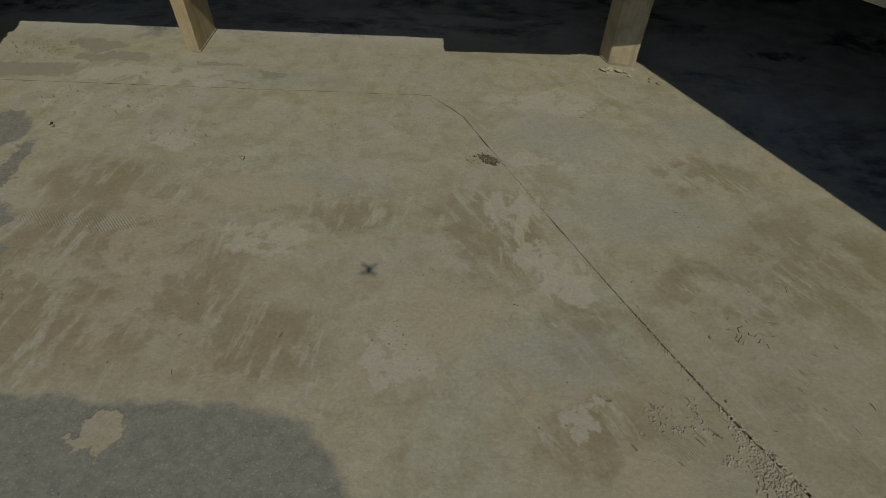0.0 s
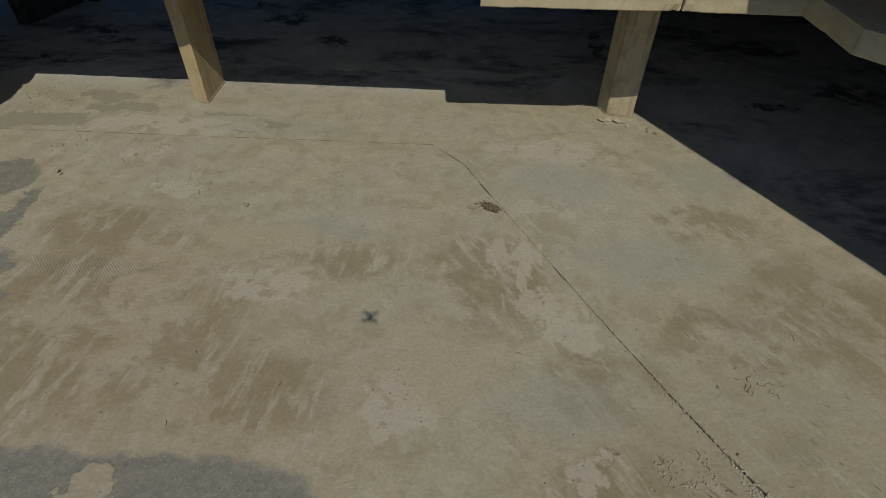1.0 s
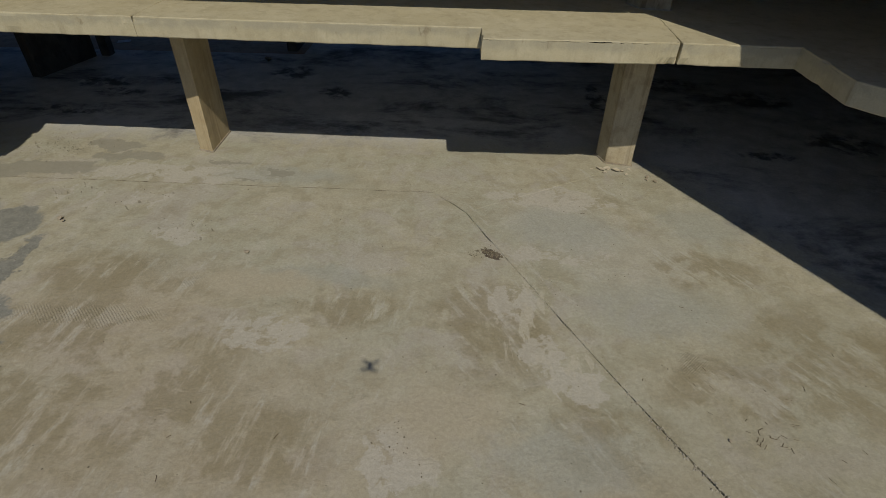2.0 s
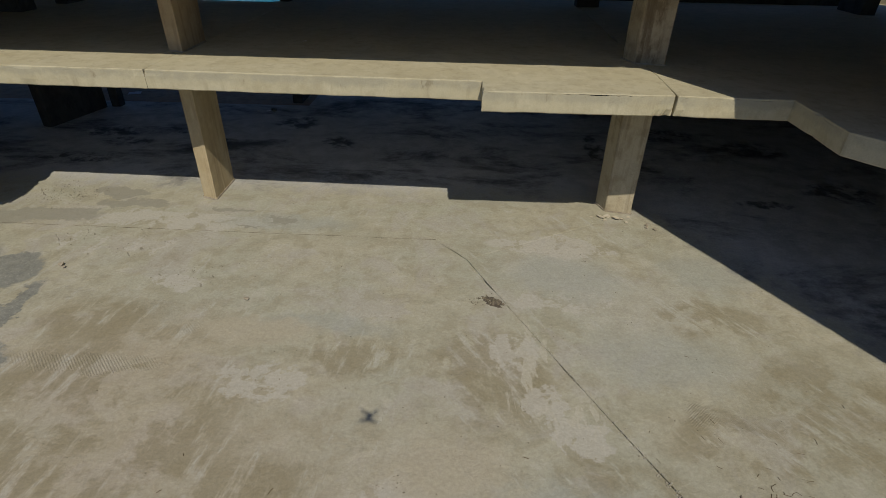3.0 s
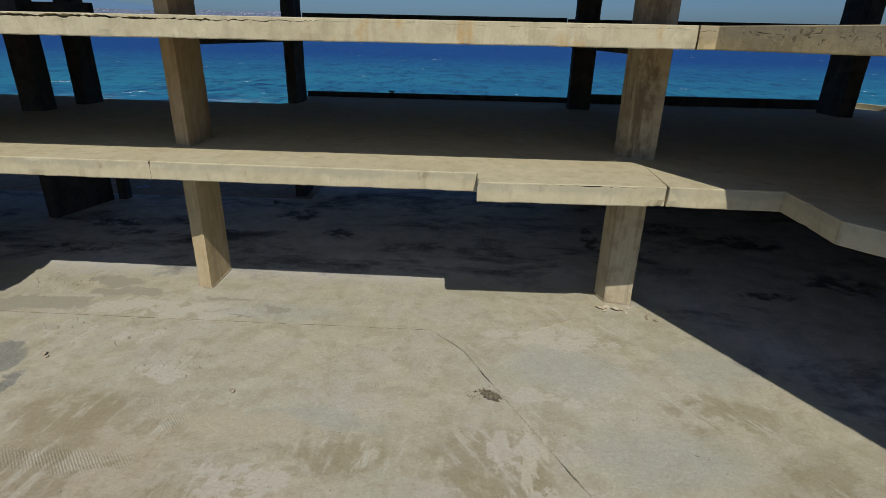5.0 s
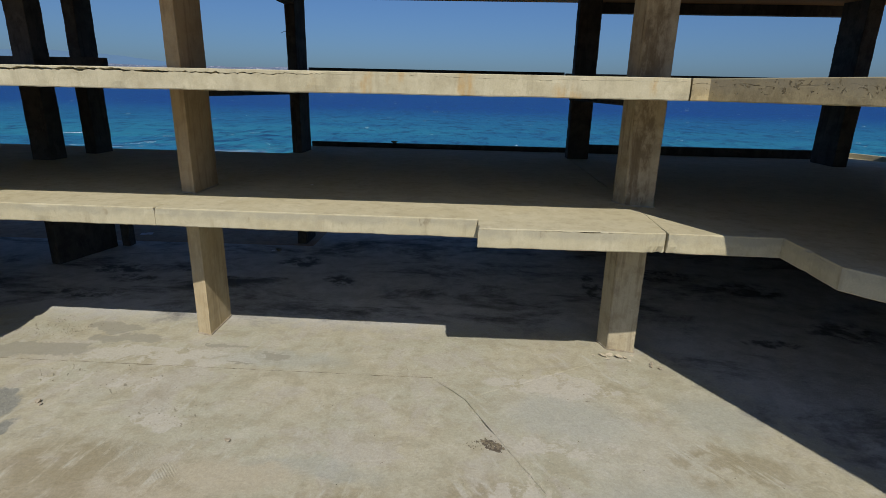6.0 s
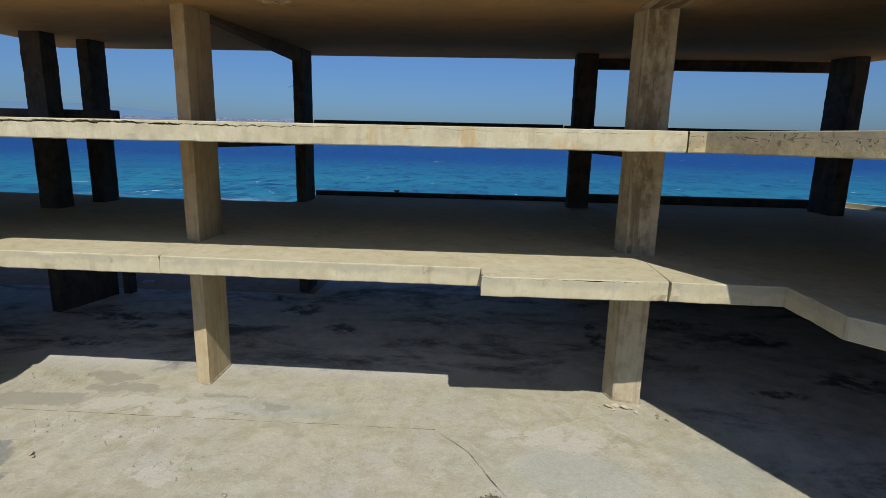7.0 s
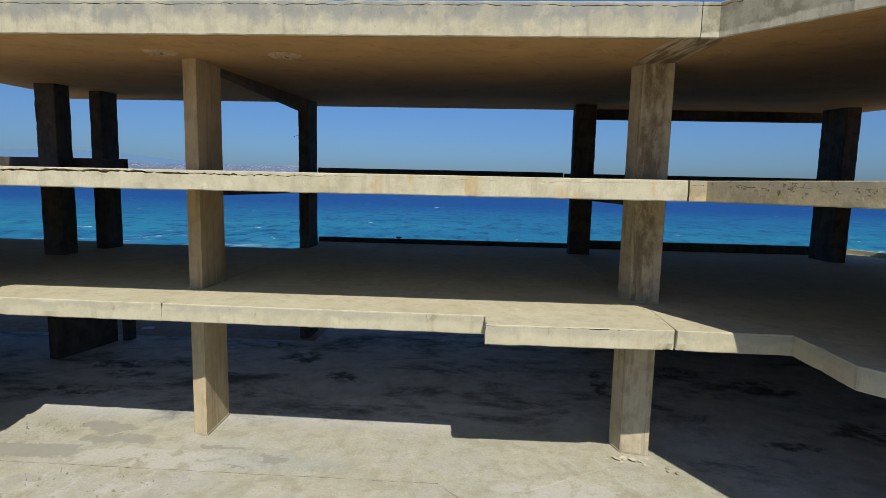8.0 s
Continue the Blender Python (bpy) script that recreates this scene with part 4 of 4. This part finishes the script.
def drain():
    """A small opening in the screed with broken dark rubble in it."""
    place = Vector((0.69, 9.26, 0.0))
    thing = tagged(holder("floor_drain", place), "small broken floor drain full of dark rubble", "drain")
    bm = bmesh.new()
    seg, rings = 40, []
    for r in (0.35, 0.65, 0.88, 1.0):
        ring = []
        for k in range(seg):
            a = math.tau * k / seg
            reach = r * (0.8 + 0.35 * noise.noise(Vector((1.8 * math.cos(a), 1.8 * math.sin(a), 3.0))) + 0.16 * noise.noise(Vector((6 * math.cos(a), 6 * math.sin(a), 5.0))))
            x, y = 0.27 * reach * math.cos(a), 0.21 * reach * math.sin(a)
            ring.append(bm.verts.new((x - 0.22 * y, y - 0.25 * x, -0.01 if r == 1.0 else 0.012 + 0.02 * noise.noise(Vector((x * 28, y * 28, 4))))))
        rings.append(ring)
    hub = bm.verts.new((0, 0, 0.01))
    for k in range(seg):
        bm.faces.new((hub, rings[0][k], rings[0][(k + 1) % seg]))
        for p, q in zip(rings, rings[1:]):
            bm.faces.new((p[k], q[k], q[(k + 1) % seg], p[(k + 1) % seg]))
    part("rubble_fill", bm, DRAIN, thing)
    bm = bmesh.new()
    for _ in range(70):
        x, y = random.gauss(-0.02, 0.11), random.gauss(0, 0.08)
        stone_mesh(bm, Vector((x - 0.22 * y, y - 0.25 * x, 0.016)), random.choice((0.02, 0.03, 0.035, 0.06)), 0.7)
    for _ in range(30):
        stone_mesh(bm, Vector((random.gauss(-0.34, 0.12), random.gauss(0.0, 0.07), 0.006)), random.uniform(0.012, 0.04), 0.6)
    tagged(part("rubble_bits", bm, DIRT_AND_SHADE, thing, "loose dark crumbs of broken concrete"), kind="stuff")


drain()


def rubble_piece(x, y, size, tall=0.45, skin=None):
    bm = bmesh.new()
    stone_mesh(bm, Vector((0, 0, 0)), size, tall)
    low = min(v.co.z for v in bm.verts)
    for v in bm.verts:
        v.co.z -= low
    ob = part("rubble_piece", bm, skin or RUBBLE)
    ob.location = (x, y, -0.012 if y > 12.95 else 0.002)
    return tagged(ob, "broken lump of pale concrete lying on the floor", "rubble", "loose rubble")


for x, y, size in ((-4.61, 8.94, 0.13), (4.18, 4.84, 0.07), (4.49, 2.94, 0.09), (3.84, 13.34, 0.26), (4.02, 13.4, 0.20), (4.25, 13.3, 0.24), (4.41, 13.27, 0.17),
                   (4.49, 13.09, 0.15), (3.92, 13.17, 0.14), (4.63, 13.41, 0.12), (3.59, 13.36, 0.11), (5.02, 12.97, 0.14), (5.17, 12.72, 0.12), (4.97, 12.82, 0.10),
                   (-9.36, 9.92, 0.15), (-9.25, 9.84, 0.10), (4.09, 3.73, 0.06), (3.9, 3.78, 0.07)):
    rubble_piece(x, y, size, 0.14 if y > 13.05 else 0.5, PALE_RUBBLE if y > 13.05 else RUBBLE)


chip = rubble_piece(-3.66, 26.12, 0.42, 0.14)
chip.location.z = S1[1] + 0.215
rubble_piece(-8.12, 21.74, 0.34, 0.4, DIRT_AND_SHADE)
rubble_piece(-8.78, 21.70, 0.10, 0.4, PALE_RUBBLE)


def scatter(name, spots, material, label, category, size, flat):
    bm = bmesh.new()
    for x, y, rx, ry, count in spots:
        for _ in range(count):
            px, py = random.gauss(x, rx), random.gauss(y, ry)
            d = size * random.uniform(0.4, 1.3)
            stone_mesh(bm, Vector((px, py, 0.004 + d * 0.12)), d, flat)
    tagged(part(name, bm, material), label, category, kind="stuff")


LINE_X, LINE_Y = (4.76, 4.15, 3.40, 2.48, 1.30, 0.11), (2.45, 3.36, 4.64, 6.32, 8.57, 10.88)      # the slanting floor joint
joint = [(float(np.interp(10.4 - 8.0 * k / 52, LINE_Y, LINE_X)), 10.4 - 8.0 * k / 52, 0.035, 0.035, 4 + k // 3) for k in range(53)]
scatter("gravel", joint + [(4.30, 2.72, 0.10, 0.20, 300), (4.50, 2.55, 0.10, 0.14, 240), (4.1, 3.15, 0.06, 0.10, 60), (3.9, 2.85, 0.08, 0.05, 40), (3.38, 3.28, 0.16, 0.04, 60), (3.03, 3.48, 0.12, 0.12, 40), (3.59, 3.48, 0.05, 0.12, 30),
                           (1.89, 8.6, 0.3, 0.3, 25), (0.77, 9.19, 0.35, 0.25, 40)],
        GRAVEL, "fine grit and crumbled mortar along the floor joint", "gravel", 0.032, 0.7)
scatter("grit", [(-11.85, 13.66, 0.55, 0.45, 170), (-11.14, 13.46, 0.3, 0.12, 60), (-0.79, 4.42, 0.25, 0.3, 22), (-8.49, 11.18, 1.6, 0.5, 60), (-6.15, 9.89, 0.6, 0.3, 30), (-0.03, 6.71, 5, 3, 160), (3.01, 7.7, 3, 3, 90)],
        DIRT_AND_SHADE, "dark crumbs of dirt on the screed", "grit", 0.026, 0.4)


def twigs():
    bm = bmesh.new()
    for x, y, rx, ry, count in ((4.8, 4.97, 0.22, 0.16, 22), (5.67, 4.03, 0.6, 0.5, 8), (3.63, 5.32, 0.5, 0.5, 5), (5.55, 6.71, 1.0, 1.0, 5), (-4.09, 4.32, 2.5, 1.0, 5), (0.97, 8.7, 3, 2, 4)):
        for _ in range(count):
            p = Vector((random.gauss(x, rx), random.gauss(y, ry), 0.012))
            a, length, bend = random.uniform(0, math.tau), random.uniform(0.05, 0.12), random.uniform(-0.8, 0.8)
            r = random.uniform(0.003, 0.006)
            prev = None
            for k in range(5):
                ring = []
                side = Vector((-math.sin(a), math.cos(a), 0))
                for u in range(4):
                    t = math.tau * u / 4
                    ring.append(bm.verts.new(p + side * (r * math.cos(t)) + Vector((0, 0, r * math.sin(t) - 0.004))))
                if prev:
                    for u in range(4):
                        bm.faces.new((prev[u], prev[(u + 1) % 4], ring[(u + 1) % 4], ring[u]))
                prev = ring
                p = p + Vector((math.cos(a), math.sin(a), 0)) * length / 4
                a += bend / 4
    tagged(part("twigs", bm, TWIG), "short dry brown twigs strewn over the screed", "twigs", kind="stuff")


twigs()


def paper(x, y, z, w, h, turn):
    bm = bmesh.new()
    n = 6
    top = [[bm.verts.new(((i / n - 0.5) * w, (j / n - 0.5) * h, 0.02 + 0.02 * noise.noise(Vector((i * 0.6, j * 0.6, x))))) for i in range(n + 1)] for j in range(n + 1)]
    for a, b in zip(top, top[1:]):
        for i in range(n):
            bm.faces.new((a[i], a[i + 1], b[i + 1], b[i]))
    bmesh.ops.solidify(bm, geom=bm.faces[:], thickness=0.004)
    ob = part("paper_sheet", bm, PAPER)
    ob.matrix_world = pose(x, y, z, 0, 0, turn)
    tagged(ob, "crumpled white sheet of paper on the ground", "paper", "litter")


paper(-15.48, 24.12, -0.13, 0.55, 0.4, 20)
paper(-8.37, 21.77, 0.0, 0.16, 0.12, 50)
paper(-4.56, 15.25, 4.10, 0.09, 0.06, 10)


# ---------------------------------------------------------------- the hovering drone, whose shadow lies on the floor
def drone():
    place = Vector((-0.08, -0.24, 7.09)) - SHADE * 0.42
    thing = tagged(holder("quadcopter_drone", place), "small grey folding quadcopter hovering over the court", "drone")
    bm = bmesh.new()
    bmesh.ops.create_cube(bm, size=1.0, matrix=Matrix.Diagonal((0.085, 0.17, 0.06, 1)))
    bmesh.ops.bevel(bm, geom=bm.edges[:], offset=0.018, segments=2, affect="EDGES")
    part("body", bm, PLASTIC, thing)
    for sx in (-1, 1):
        for sy in (-1, 1):
            tip = Vector((sx * 0.115, sy * 0.10, 0.012))
            root = Vector((sx * 0.035, sy * 0.06, 0.0))
            d = tip - root
            bm = bmesh.new()
            bmesh.ops.create_cone(bm, cap_ends=True, segments=8, radius1=0.02, radius2=0.016, depth=d.length,
                                  matrix=Matrix.Translation((root + tip) / 2) @ d.to_track_quat("Z", "Y").to_matrix().to_4x4())
            arm = part("arm", bm, PLASTIC, thing)
            bm = bmesh.new()
            bmesh.ops.create_cone(bm, cap_ends=True, segments=12, radius1=0.016, radius2=0.014, depth=0.035, matrix=Matrix.Translation(tip + Vector((0, 0, 0.012))))
            part("motor_housing", bm, PLASTIC, arm)
            bm = bmesh.new()
            bmesh.ops.create_cube(bm, size=1.0, matrix=Matrix.Translation(tip + Vector((0, 0, 0.034))) @ Matrix.Rotation(sx * sy * 0.7 + 0.3, 4, "Z") @ Matrix.Diagonal((0.13, 0.015, 0.003, 1)))
            bmesh.ops.bevel(bm, geom=bm.edges[:], offset=0.001, segments=1, affect="EDGES")
            part("rotor_blade", bm, PLASTIC, arm)


drone()
